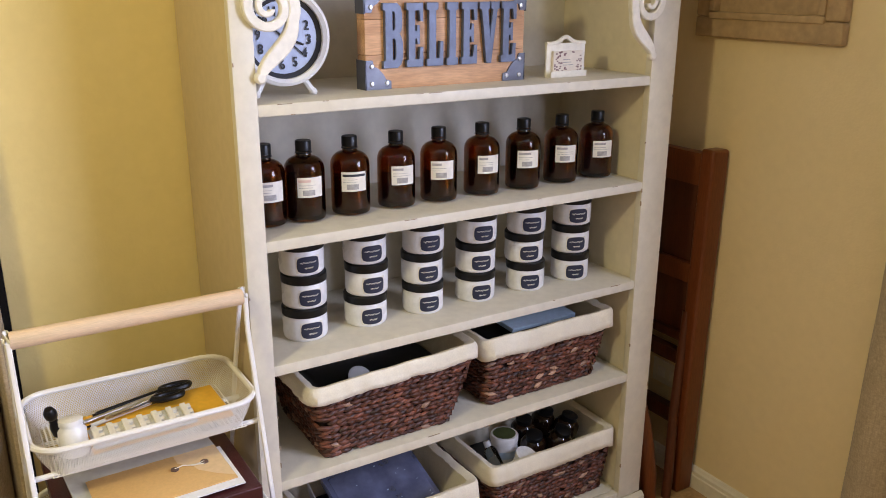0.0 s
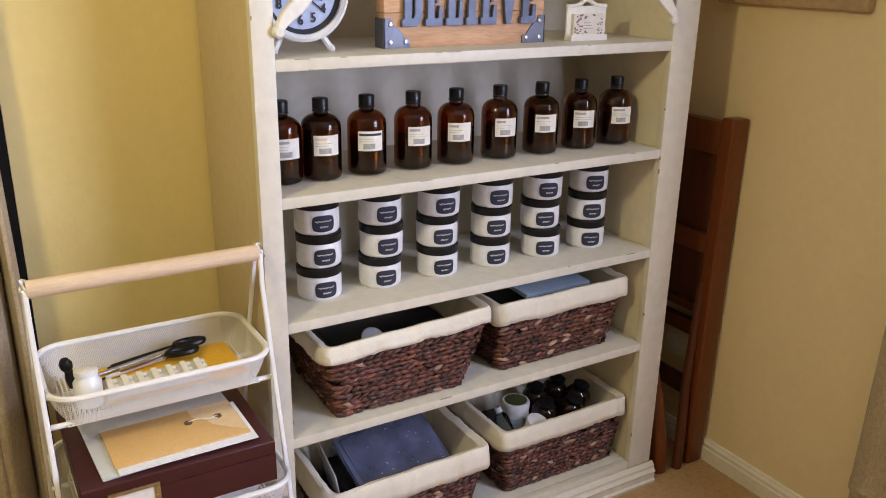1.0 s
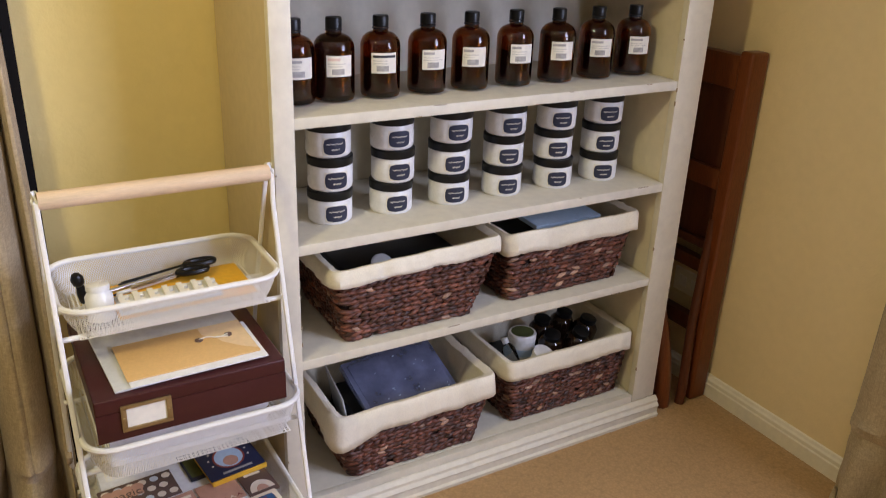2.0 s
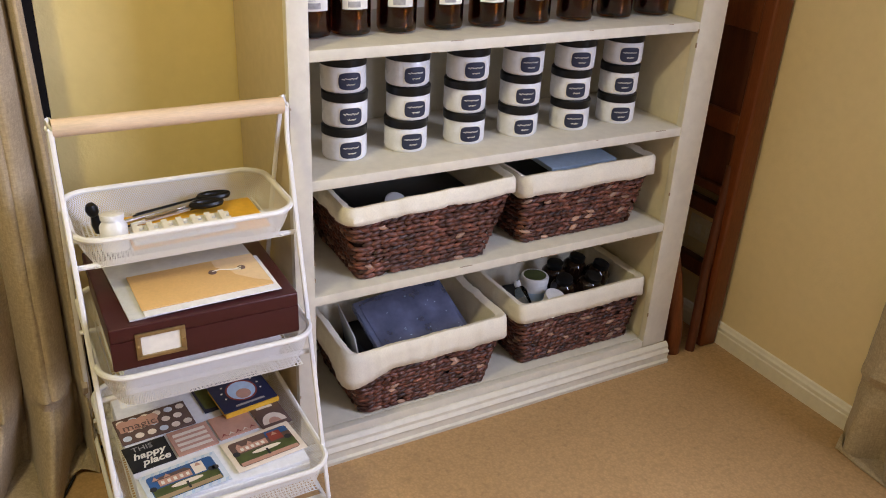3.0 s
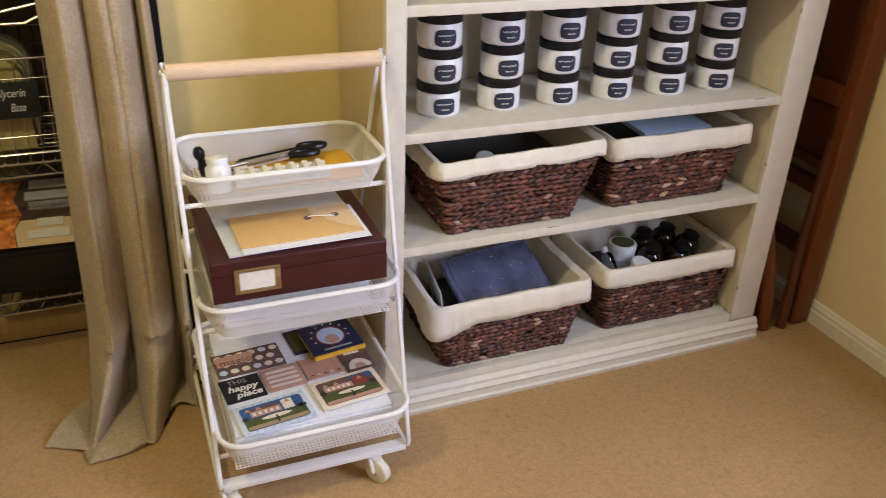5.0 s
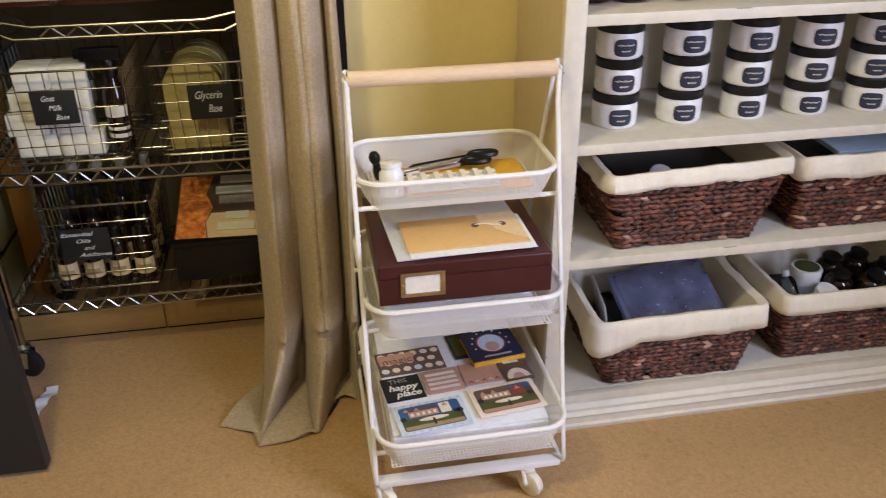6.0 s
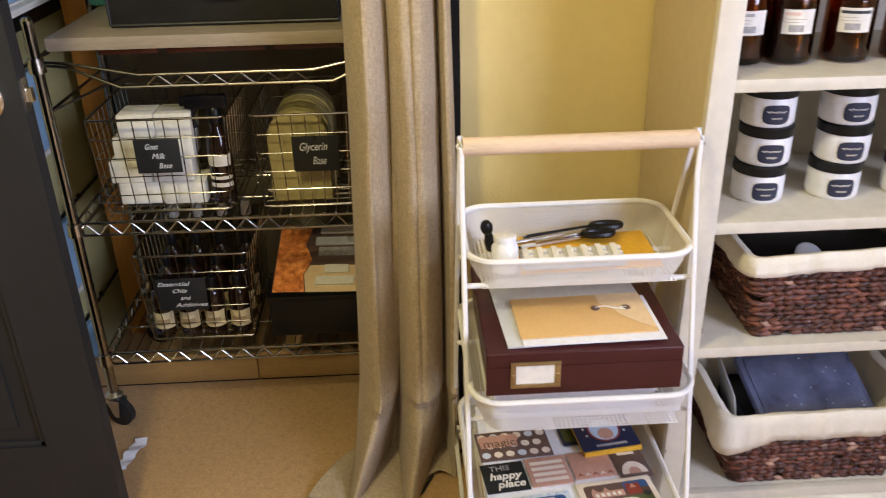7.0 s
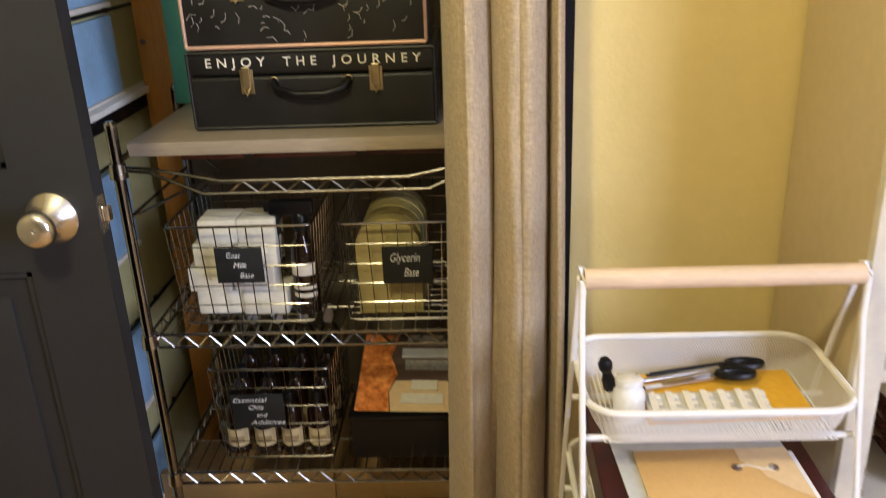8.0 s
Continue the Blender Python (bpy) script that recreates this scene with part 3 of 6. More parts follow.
# ---- things on the top shelf ----
Z1 = SHELVES[4] + 0.022
sign = thing("wooden_sign", "wooden plaque with slate metal letters and riveted iron corners", "sign")
SX0, SX1, SY, SZ0, SZ1 = 0.835, 1.222, 1.600, Z1, Z1 + 0.205
for i in range(3):
    h = (SZ1 - SZ0) / 3
    part("plank", B(SX0, SX1, SY, SY + 0.035, SZ0 + i * h, SZ0 + (i + 1) * h - 0.0006, bevel=0.0012), SIGN_WOOD, sign)
for sx, sz in ((0, 0), (1, 0), (0, 1), (1, 1)):
    cx, cz = (SX1 if sx else SX0), (SZ1 if sz else SZ0)
    dx, dz = (-1 if sx else 1), (-1 if sz else 1)
    bm = bmesh.new()
    out = [(0, 0), (0.058, 0), (0.058, 0.016), (0.046, 0.020), (0.040, 0.030), (0.030, 0.040), (0.020, 0.046), (0.016, 0.058), (0, 0.058)]
    fr = [bm.verts.new((cx + dx * (a - 0.002), SY - 0.003, cz + dz * (b - (0.002 if sz else 0)))) for a, b in out]
    bk = [bm.verts.new((v.co.x, SY - 0.0002, v.co.z)) for v in fr]
    bm.faces.new(fr)
    bm.faces.new(bk[::-1])
    for i in range(len(out)):
        j = (i + 1) % len(out)
        bm.faces.new((fr[i], fr[j], bk[j], bk[i]))
    box(bm, min(cx, cx - dx * 0.0025), max(cx, cx - dx * 0.0025), SY - 0.003, SY + 0.036, min(cz, cz + dz * 0.058), max(cz, cz + dz * 0.058))
    cor = part("iron_corner", bm, SIGN_IRON, sign, smooth=False)
    for a, b in ((0.012, 0.046), (0.012, 0.012), (0.046, 0.012)):
        part("rivet", lathe(bmesh.new(), [(0.005, 0), (0.004, 0.0025), (0, 0.0035)], n=10, m=FRONT, at=(cx + dx * a, SY - 0.003, cz + dz * b)), STEEL, cor)
LH, LT = 0.124, 0.0105


def slab_letter(ch):
    """Outline rings of a slab-serif capital in a unit square: the outside first, then its holes."""
    e = [(0, 0), (1, 0), (1, 0.30), (0.84, 0.30), (0.78, 0.11), (0.50, 0.11), (0.50, 0.45), (0.62, 0.45), (0.66, 0.36), (0.78, 0.36), (0.78, 0.65), (0.66, 0.65), (0.62, 0.56), (0.50, 0.56), (0.50, 0.89), (0.78, 0.89), (0.84, 0.72), (1, 0.72), (1, 1), (0, 1), (0, 0.90), (0.12, 0.89), (0.12, 0.11), (0, 0.10)]
    if ch == "E":
        return [e]
    if ch == "L":
        return [[(0, 0), (1, 0), (1, 0.38), (0.84, 0.38), (0.78, 0.11), (0.54, 0.11), (0.54, 0.89), (0.68, 0.90), (0.68, 1), (0, 1), (0, 0.90), (0.14, 0.89), (0.14, 0.11), (0, 0.10)]]
    if ch == "I":
        return [[(0, 0), (1, 0), (1, 0.10), (0.78, 0.12), (0.78, 0.88), (1, 0.90), (1, 1), (0, 1), (0, 0.90), (0.22, 0.88), (0.22, 0.12), (0, 0.10)]]
    if ch == "V":
        return [[(0.36, 0), (0.62, 0), (0.94, 0.88), (1.05, 0.90), (1.05, 1), (0.60, 1), (0.60, 0.90), (0.72, 0.88), (0.56, 0.34), (0.40, 0.88), (0.50, 0.90), (0.50, 1), (-0.06, 1), (-0.06, 0.90), (0.06, 0.88)]]
    return [[(0, 0), (0.72, 0), (0.90, 0.05), (1, 0.16), (1, 0.38), (0.92, 0.48), (0.82, 0.53), (0.92, 0.58), (0.97, 0.68), (0.97, 0.84), (0.88, 0.95), (0.70, 1), (0, 1), (0, 0.90), (0.12, 0.89), (0.12, 0.11), (0, 0.10)],
            [(0.46, 0.12), (0.46, 0.46), (0.60, 0.46), (0.66, 0.40), (0.66, 0.18), (0.60, 0.12)], [(0.46, 0.58), (0.46, 0.88), (0.58, 0.88), (0.63, 0.82), (0.63, 0.64), (0.58, 0.58)]]


bx = SX0 + 0.036
for ch, wd in zip("BELIEVE", (0.043, 0.037, 0.038, 0.026, 0.037, 0.044, 0.037)):
    z0 = (SZ0 + SZ1) / 2 - LH / 2 + 0.002
    cu = bpy.data.curves.new("letter", "CURVE")
    cu.dimensions, cu.fill_mode, cu.extrude, cu.bevel_depth = "2D", "BOTH", 0.0042, 0.0009
    for ring in slab_letter(ch):
        sp_ = cu.splines.new("POLY")
        sp_.points.add(len(ring) - 1)
        sp_.use_cyclic_u = True
        for p_, (a, b) in zip(sp_.points, ring):
            p_.co = (a * wd, b * LH, 0, 1)
    tmp = bpy.data.objects.new("letter", cu)
    scene.collection.objects.link(tmp)
    me = bpy.data.meshes.new_from_object(tmp.evaluated_get(bpy.context.evaluated_depsgraph_get()))
    bpy.data.objects.remove(tmp)
    bpy.data.curves.remove(cu)
    me.name = "letter"
    me.materials.clear()
    me.materials.append(SIGN_LETTER)
    me.transform(at_front(bx, SY - 0.0054, z0))
    ob = new("letter", me)
    ob.parent = sign
    bx += wd + 0.0100

clock = thing("table_clock", "round white metal table clock with a pale blue dial", "clock")
CX, CY, CZ, CR = 0.666, 1.600, Z1 + 0.108, 0.088
part("case", lathe(bmesh.new(), [(0, -0.035), (CR - 0.008, -0.035), (CR, -0.028), (CR + 0.002, 0.0), (CR, 0.014), (CR - 0.006, 0.018), (CR - 0.013, 0.014), (CR - 0.014, 0.000)], n=48, m=FRONT, at=(CX, CY, CZ)), WHITE_STEEL, clock, "white painted metal rim")
part("dial", lathe(bmesh.new(), [(0, 0.0), (CR - 0.0135, 0.0), (CR - 0.0135, -0.002), (0, -0.002)], n=40, m=pose(0, 0, 0, -90), at=(CX, CY, CZ)), CLOCK_FACE, clock)
# black ring paints the shade of the recess round the dial
part("dial_ring", lathe(bmesh.new(), [(CR - 0.022, 0.003), (CR - 0.013, 0.008), (CR - 0.013, 0.001), (CR - 0.022, 0.001)], n=40, m=FRONT, at=(CX, CY, CZ)), INK, clock)
for h in range(1, 13):
    a = radians(90 - 30 * h - 6)
    lettering("numeral", str(h), 0.025, 0.0003, INK, clock, at_front(CX + 0.050 * math.cos(a), CY - 0.0045, CZ + 0.050 * math.sin(a)), bold=0.0005, wide=0.85)
for ang, ln, w in ((-20, 0.040, 0.0022), (140, 0.058, 0.0016), (-40, 0.055, 0.0012)):
    a = radians(ang)
    part("clock_hand", T([(CX, CY - 0.006, CZ), (CX + ln * math.cos(a), CY - 0.006, CZ + ln * math.sin(a))], w, n=6), INK, clock)
for q in (-1, 1):
    part("leg", T([(CX + q * 0.040, CY + 0.008, CZ - 0.078), (CX + q * 0.056, CY + 0.002, Z1 + 0.006)], 0.006, n=8), WHITE_STEEL, clock)
    part("foot", lathe(bmesh.new(), [(0, 0), (0.006, 0), (0.008, 0.004), (0.005, 0.012), (0, 0.012)], n=12, at=(CX + q * 0.057, CY + 0.002, Z1)), WHITE_STEEL, clock)

cardh = thing("card_holder", "small cream ornate stand holding business cards", "card holder")
HX0, HX1, HY = 1.288, 1.400, 1.600
bm = bmesh.new()
box(bm, HX0, HX1, HY, HY + 0.006, Z1, Z1 + 0.075, bevel=0.002)
tube(bm, [(HX0 + (HX1 - HX0) * i / 24, HY + 0.003, Z1 + 0.074 + 0.008 * math.sin(math.pi * i / 24) ** 4 + 0.006 * math.exp(-((i - 12) / 3.0) ** 2)) for i in range(25)], 0.005, n=8)
box(bm, HX0 + 0.004, HX1 - 0.004, HY - 0.013, HY, Z1, Z1 + 0.006, bevel=0.001)
box(bm, HX0 + 0.004, HX1 - 0.004, HY - 0.014, HY - 0.010, Z1, Z1 + 0.014, bevel=0.001)
part("stand", bm, CORBEL, cardh)
part("business_card", B(HX0 + 0.014, HX1 - 0.014, HY - 0.008, HY - 0.0005, Z1 + 0.008, Z1 + 0.058), CARDBOARD, cardh, smooth=False)
bm = bmesh.new()
rnd = random.Random(8)
for i in range(60):
    x, z = rnd.uniform(HX0 + 0.015, HX1 - 0.019), rnd.uniform(Z1 + 0.012, Z1 + 0.055)
    if abs(x - (HX0 + HX1) / 2) < 0.02 and abs(z - Z1 - 0.033) < 0.013:
        continue
    box(bm, x, x + 0.004, HY - 0.0086, HY - 0.0081, z, z + 0.003)
part("print", bm, mat("plum_print", (0.22, 0.13, 0.13), 0.6), cardh, "dark floral print border", smooth=False)
bm = bmesh.new()
for k in range(3):
    box(bm, (HX0 + HX1) / 2 - 0.014, (HX0 + HX1) / 2 + 0.014 - 0.004 * k, HY - 0.0087, HY - 0.0082, Z1 + 0.026 + 0.006 * k, Z1 + 0.0275 + 0.006 * k)
part("print_line", bm, LABEL_GREY, cardh, smooth=False)

# ---- amber bottles ----
Z2 = SHELVES[3] + 0.022


def amber_bottle(fill=0.62):
    t = thing("amber_bottle", "amber glass bottle with black cap and white label", "bottle", "amber bottles in a row")
    R, H = 0.0405, 0.132
    outer = [(0, 0.003), (R - 0.008, 0.001), (R - 0.002, 0.004), (R, 0.010), (R, H - 0.031), (R - 0.0006, H - 0.0245), (R - 0.0024, H - 0.0185), (R - 0.0058, H - 0.0125), (R - 0.0110, H - 0.0075), (R - 0.0175, H - 0.0040), (0.0160, H - 0.0015), (0.0140, H + 0.003), (0.0133, H + 0.012)]
    part("glass_body", lathe(bmesh.new(), outer + [(0.012, H + 0.012), (0.012, H + 0.002), (R - 0.018, H - 0.012), (R - 0.008, H - 0.020), (R - 0.0045, H - 0.032), (R - 0.004, 0.012), (R - 0.010, 0.008), (0, 0.009)], n=32), AMBER, t)
    part("contents", lathe(bmesh.new(), [(0, 0.0095), (R - 0.011, 0.0095), (R - 0.0055, 0.014), (R - 0.0055, H * fill), (0, H * fill)], n=24), AMBER_LIQUID, t, "dark oil")
    cap = lathe(bmesh.new(), [(0.0150, H + 0.0075), (0.0160, H + 0.0085), (0.0160, H + 0.0265), (0.0148, H + 0.0285), (0, H + 0.0285)], n=28)
    part("cap", cap, CAP, t)
    part("cap_ring", lathe(bmesh.new(), [(0.0150, H + 0.0030), (0.0168, H + 0.0035), (0.0168, H + 0.006), (0.0150, H + 0.0065)], n=24), CAP, t)
    return t


def wrap(bm, R, a0, a1, z0, z1, n=10, cx=0.0, cy=0.0):
    """A strip laid round a cylinder between two angles (degrees, -90 faces -y)."""
    row = []
    for i in range(n + 1):
        a = radians(a0 + (a1 - a0) * i / n)
        row.append([bm.verts.new((cx + R * math.cos(a), cy + R * math.sin(a), z)) for z in (z0, z1)])
    for p, q in zip(row, row[1:]):
        bm.faces.new((p[0], q[0], q[1], p[1]))
    return bm


def bottle_label(t, kind, rnd):
    R = 0.0412
    lab = part("label", wrap(bmesh.new(), R, -37, 37, 0.053, 0.093), LABEL, t, "white printed paper label")
    part("code_bar", wrap(bmesh.new(), R + 0.0004, -22, 12, 0.057, 0.068), LABEL_GREY, lab)
    bm = bmesh.new()
    for k in range(2):
        wrap(bm, R + 0.0004, -33, -33 + rnd.uniform(30, 60), 0.072 + 0.005 * k, 0.0728 + 0.005 * k)
    part("print_line", bm, LABEL_GREY, lab)
    part("name_bar", wrap(bmesh.new(), R + 0.0004, -33, -33 + (66 if kind == 1 else rnd.uniform(24, 40)), 0.0835, 0.0885), (INK if kind == 1 else PINK_INK if kind == 0 else LABEL_GREY), lab)


rnd = random.Random(2)
BOTTLES = [(0.622, 0.7), (0.705, 0.9), (0.805, 0.62), (0.913, 0.6), (1.017, 0.55), (1.131, 0.6), (1.245, 0.86), (1.361, 0.62), (1.473, 0.6)]
for i, (x, fill) in enumerate(BOTTLES):
    b = amber_bottle(fill)
    b.matrix_basis = pose(x, 1.622 + rnd.uniform(-0.003, 0.003), Z2 + 0.0006, 0, 0, -97 - 1.3 * i + rnd.uniform(-6, 6))
    bottle_label(b, i - 1 if i in (1, 2) else 3, rnd)

# ---- stacked jars ----
Z3 = SHELVES[2] + 0.022


def jar():
    t = thing("jar", "stacked white plastic jar with black lid and navy label", "jar", "stacked jars")
    R = 0.0465
    part("body", lathe(bmesh.new(), [(0, 0.001), (R - 0.004, 0.0), (R - 0.001, 0.003), (R, 0.008), (R, 0.047), (R - 0.003, 0.052), (R - 0.004, 0.066), (0, 0.066)], n=36), JAR, t)
    part("lid", lathe(bmesh.new(), [(R - 0.002, 0.0515), (R + 0.0008, 0.0525), (R + 0.0012, 0.068), (R - 0.001, 0.0708), (0, 0.0710)], n=36), CAP, t)
    lab = part("label", wrap(bmesh.new(), R + 0.0004, -94, -32, 0.007, 0.043, n=10), LABEL, t)
    bm = bmesh.new()
    row = []
    for i in range(25):
        u = -1 + 2 * i / 24
        th = radians(-63 + 29.0 * u)
        v = 0.0165 * (0.50 + 0.55 * max(0.0, 1 - abs(u) ** 3.0) ** 0.5) * (1 if abs(u) < 0.93 else 0.7)
        row.append([bm.verts.new(((R + 0.0009) * math.cos(th), (R + 0.0009) * math.sin(th), 0.025 + q * v)) for q in (-1, 1)])
    for p_, q_ in zip(row, row[1:]):
        bm.faces.new((p_[0], q_[0], q_[1], p_[1]))
    part("navy_plate", bm, JAR_LABEL, lab)
    bm = bmesh.new()
    for z, h0, h1 in ((0.0300, -84, -44), (0.0185, -73, -52)):
        n = 14
        pts = [((R + 0.0018) * math.cos(radians(h0 + (h1 - h0) * i / n)), (R + 0.0018) * math.sin(radians(h0 + (h1 - h0) * i / n)), z + 0.0016 * math.sin(i * 2.4) + 0.0007 * math.sin(i * 5)) for i in range(n + 1)]
        tube(bm, pts, 0.0009, n=4)
    part("script_line", bm, LABEL, lab)
    return t


rnd = random.Random(3)
first = None
for i in range(6):
    for k in range(3):
        m = pose(0.694 + 0.1432 * i + rnd.uniform(-0.002, 0.002), 1.628 + rnd.uniform(-0.003, 0.003), Z3 + 0.0005 + 0.0715 * k, 0, 0, rnd.uniform(-3, 3) - 30 - 3.6 * i)
        if first is None:
            first = jar()
            first.matrix_basis = m
        else:
            copy_thing(first, m)


# ---- rush baskets ----
def rush_basket(x0, x1, X0, X1, yf, Yf, yb, Yb, z0, z1, seed, sag=0.0, rise=0.0, hem=1.0):
    """A tapered basket plaited in rows of fat strands, with a cotton liner folded over the rim."""
    rnd = random.Random(seed)
    t = thing("storage_basket", "dark brown woven rush basket with cream cotton liner", "basket", "woven storage baskets")
    H = z1 - z0

    def outline(v, grow=0.0):
        a, b = x0 + (X0 - x0) * v - grow, x1 + (X1 - x1) * v + grow
        c, d = yf + (Yf - yf) * v - grow, yb + (Yb - yb) * v + grow
        return round_rect(a, b, c, d, 0.016, 4)
    bm = bmesh.new()
    rings = [[bm.verts.new((px, py, z0 + 0.003 + H * 0.90 * v)) for px, py in outline(v, -0.005)] for v in (0, 0.5, 1)]
    inner = [[bm.verts.new((px, py, z0 + 0.006 + H * 0.90 * v)) for px, py in outline(v, -0.011)] for v in (1, 0)]
    allr = rings + inner
    n = len(rings[0])
    for a, b in zip(allr, allr[1:]):
        for i in range(n):
            bm.faces.new((a[i], a[(i + 1) % n], b[(i + 1) % n], b[i]))
    bm.faces.new(rings[0][::-1])
    bm.faces.new(inner[-1])
    part("core", bm, RUSH_CORE, t, smooth=False)
    rows = int(H / 0.0114)
    verts, faces, mats = [], [], []
    for r in range(rows):
        v = (r + 0.5) / rows
        if H * v > H - 0.028:
            break
        pts = even(outline(v, 0.001), 0.0100)
        k = len(pts)
        step = 2
        for i in range(r % 2 * 1, k, step):
            if rnd.random() < 0.02:
                continue
            p0, p1, p2 = pts[(i - 1) % k], pts[i], pts[(i + 1) % k]
            dx, dy = p2[0] - p0[0], p2[1] - p0[1]
            ln = math.hypot(dx, dy) or 1e-6
            dx, dy = dx / ln, dy / ln
            nx, ny = dy, -dx
            L, Hh, D = 0.0142 * rnd.uniform(0.85, 1.25), 0.0060 * rnd.uniform(0.8, 1.15), 0.0066 * rnd.uniform(0.7, 1.25)
            lean = (0.60 if r % 2 else -0.30) + rnd.uniform(-0.3, 0.3)
            base = len(verts)
            zc = z0 + H * v + rnd.uniform(-0.001, 0.001)
            for a in range(5):
                u = a / 4 * 2 - 1
                w = math.sqrt(max(0.0, 1 - 0.95 * u * u))
                for b in range(4):
                    th = math.pi * (b / 3 - 0.5)
                    s, o, zz = u * L, D * w * math.cos(th) * (1.0 - 0.55 * u), Hh * w * math.sin(th) + lean * u * Hh
                    verts.append((p1[0] + dx * s + nx * o, p1[1] + dy * s + ny * o, zc + zz))
            light = 1 if rnd.random() < 0.06 else 0
            for a in range(4):
                for b in range(3):
                    q = base + a * 4 + b
                    faces.append((q, q + 4, q + 5, q + 1))
                    mats.append(light)
    me = bpy.data.meshes.new("weave")
    me.from_pydata(verts, [], faces)
    me.materials.append(RUSH)
    me.materials.append(RUSH_LIGHT)
    me.polygons.foreach_set("material_index", mats)
    me.polygons.foreach_set("use_smooth", [True] * len(faces))
    wv = new("weave", me)
    wv.parent = t
    tagged(wv, "plaited brown rush strands", kind="stuff")
    # liner: inside wall, over the rim, down outside with a loose hem
    bm = bmesh.new()
    ring = even(outline(1.0, 0.0), 0.008)
    n = len(ring)
    cx, cy = (X0 + X1) / 2, (Yf + Yb) / 2
    prof = [(-0.016, -0.135), (-0.012, -0.07), (-0.008, -0.02), (-0.006, -0.004), (-0.003, 0.003), (0.003, 0.003), (0.0080, -0.004), (0.0095, -0.020), (0.0105, -0.038), (0.0112, -0.056)]
    prof = [(o, dz if o < 0.009 else dz * hem) for o, dz in prof]
    cols = []
    for i, (px, py) in enumerate(ring):
        a, b = ring[i - 1], ring[(i + 1) % n]
        ddx, ddy = b[0] - a[0], b[1] - a[1]
        ln = math.hypot(ddx, ddy)
        nx, ny = ddy / ln, -ddx / ln
        col = []
        w1 = noise.noise((px * 14, py * 14, seed))
        w2 = noise.noise((px * 45, py * 45, seed + 9))
        corner = max(0.0, 1 - math.hypot(px - X0, py - Yf) / 0.10)
        for j, (o, dz) in enumerate(prof):
            outside = max(0, j - 4) / 5
            w3 = noise.noise((px * 90, py * 90, j * 0.35 + seed))
            off = o + (0.003 * w1 + 0.004 * w2 + 0.0026 * w3) * (0.35 + outside) + sag * 0.008 * corner * outside
            z = z1 + rise * (px - X0) / (X1 - X0) + dz + 0.0036 * w1 + 0.0022 * w2 + (0.006 * w1 + 0.004 * w2 - sag * 0.022 * corner) * outside
            if j < 4:
                v = 1 + dz / H
                fx, fy = (px - X0) / (X1 - X0), (py - Yf) / (Yb - Yf)
                ax, bx_ = x0 + (X0 - x0) * v + 0.014, x1 + (X1 - x1) * v - 0.014
                ay, by_ = yf + (Yf - yf) * v + 0.014, yb + (Yb - yb) * v - 0.014
                wr = 0.003 * w2 + 0.002 * w3
                col.append(bm.verts.new((ax + (bx_ - ax) * fx + nx * wr, ay + (by_ - ay) * fy + ny * wr, z)))
                continue
            col.append(bm.verts.new((px + nx * off, py + ny * off, z)))
        cols.append(col)
    for i in range(n):
        a, b = cols[i], cols[(i + 1) % n]
        for j in range(len(prof) - 1):
            bm.faces.new((a[j], a[j + 1], b[j + 1], b[j]))
    ln = part("liner", bm, LINER, t, "cream cotton liner folded over the rim")
    s = ln.modifiers.new("cloth", "SOLIDIFY")
    s.thickness = 0.0014
    return t


Z4, Z5 = SHELVES[1] + 0.022, SHELVES[0] + 0.022
rush_basket(0.694, 1.000, 0.660, 1.062, 1.545, 1.528, 1.79, 1.815, Z4 + 0.001, 0.612, 11, rise=0.014, hem=0.60)
rush_basket(1.120, 1.440, 1.100, 1.488, 1.560, 1.545, 1.79, 1.815, Z4 + 0.001, 0.614, 12, hem=0.84)
rush_basket(0.700, 1.026, 0.655, 1.062, 1.540, 1.515, 1.79, 1.815, Z5 + 0.001, 0.266, 13, sag=1.0, rise=0.005)
rush_basket(1.156, 1.498, 1.125, 1.520, 1.560, 1.540, 1.79, 1.815, Z5 + 0.001, 0.268, 14, hem=0.82)


def round_bottle(name, label, R, H, body, capm, at, cap_r=0.5, n=20):
    t = thing(name, label, "bottle", at=pose(*at))
    part("body", lathe(bmesh.new(), [(0, 0), (R, 0.002), (R, H * 0.68), (R * 0.8, H * 0.78), (R * cap_r * 0.9, H * 0.84), (R * cap_r * 0.9, H * 0.88), (0, H * 0.88)], n=n), body, t)
    part("cap", lathe(bmesh.new(), [(R * cap_r, H * 0.85), (R * cap_r, H * 0.985), (R * cap_r * 0.9, H), (0, H)], n=n), capm, t)
    return t


# in the baskets
part_t = thing("plastic_case", "smoky translucent plastic box lying in a basket", "box")
CASE_M = pose(0.880, 1.665, 0.212, 27, -4, 5)
part("case_body", box(bmesh.new(), -0.118, 0.128, -0.085, 0.095, 0, 0.022, bevel=0.004, m=CASE_M), SMOKE, part_t)
part("lid_panel", box(bmesh.new(), -0.106, 0.116, -0.073, 0.083, 0.0225, 0.0245, bevel=0.001, m=CASE_M), SMOKE, part_t)
rnd = random.Random(31)
bm = bmesh.new()
for _ in range(16):
    fx, fy = rnd.uniform(-0.10, 0.105), rnd.uniform(-0.07, 0.07)
    box(bm, fx, fx + rnd.uniform(0.002, 0.006), fy, fy + 0.0015, 0.0246, 0.0252, m=CASE_M)
tagged(part("scuff", bm, BLUE_PALE, part_t, smooth=False), kind="stuff")
slv = thing("plastic_sleeve", "clear stiff plastic sleeve standing in a basket", "sleeve")
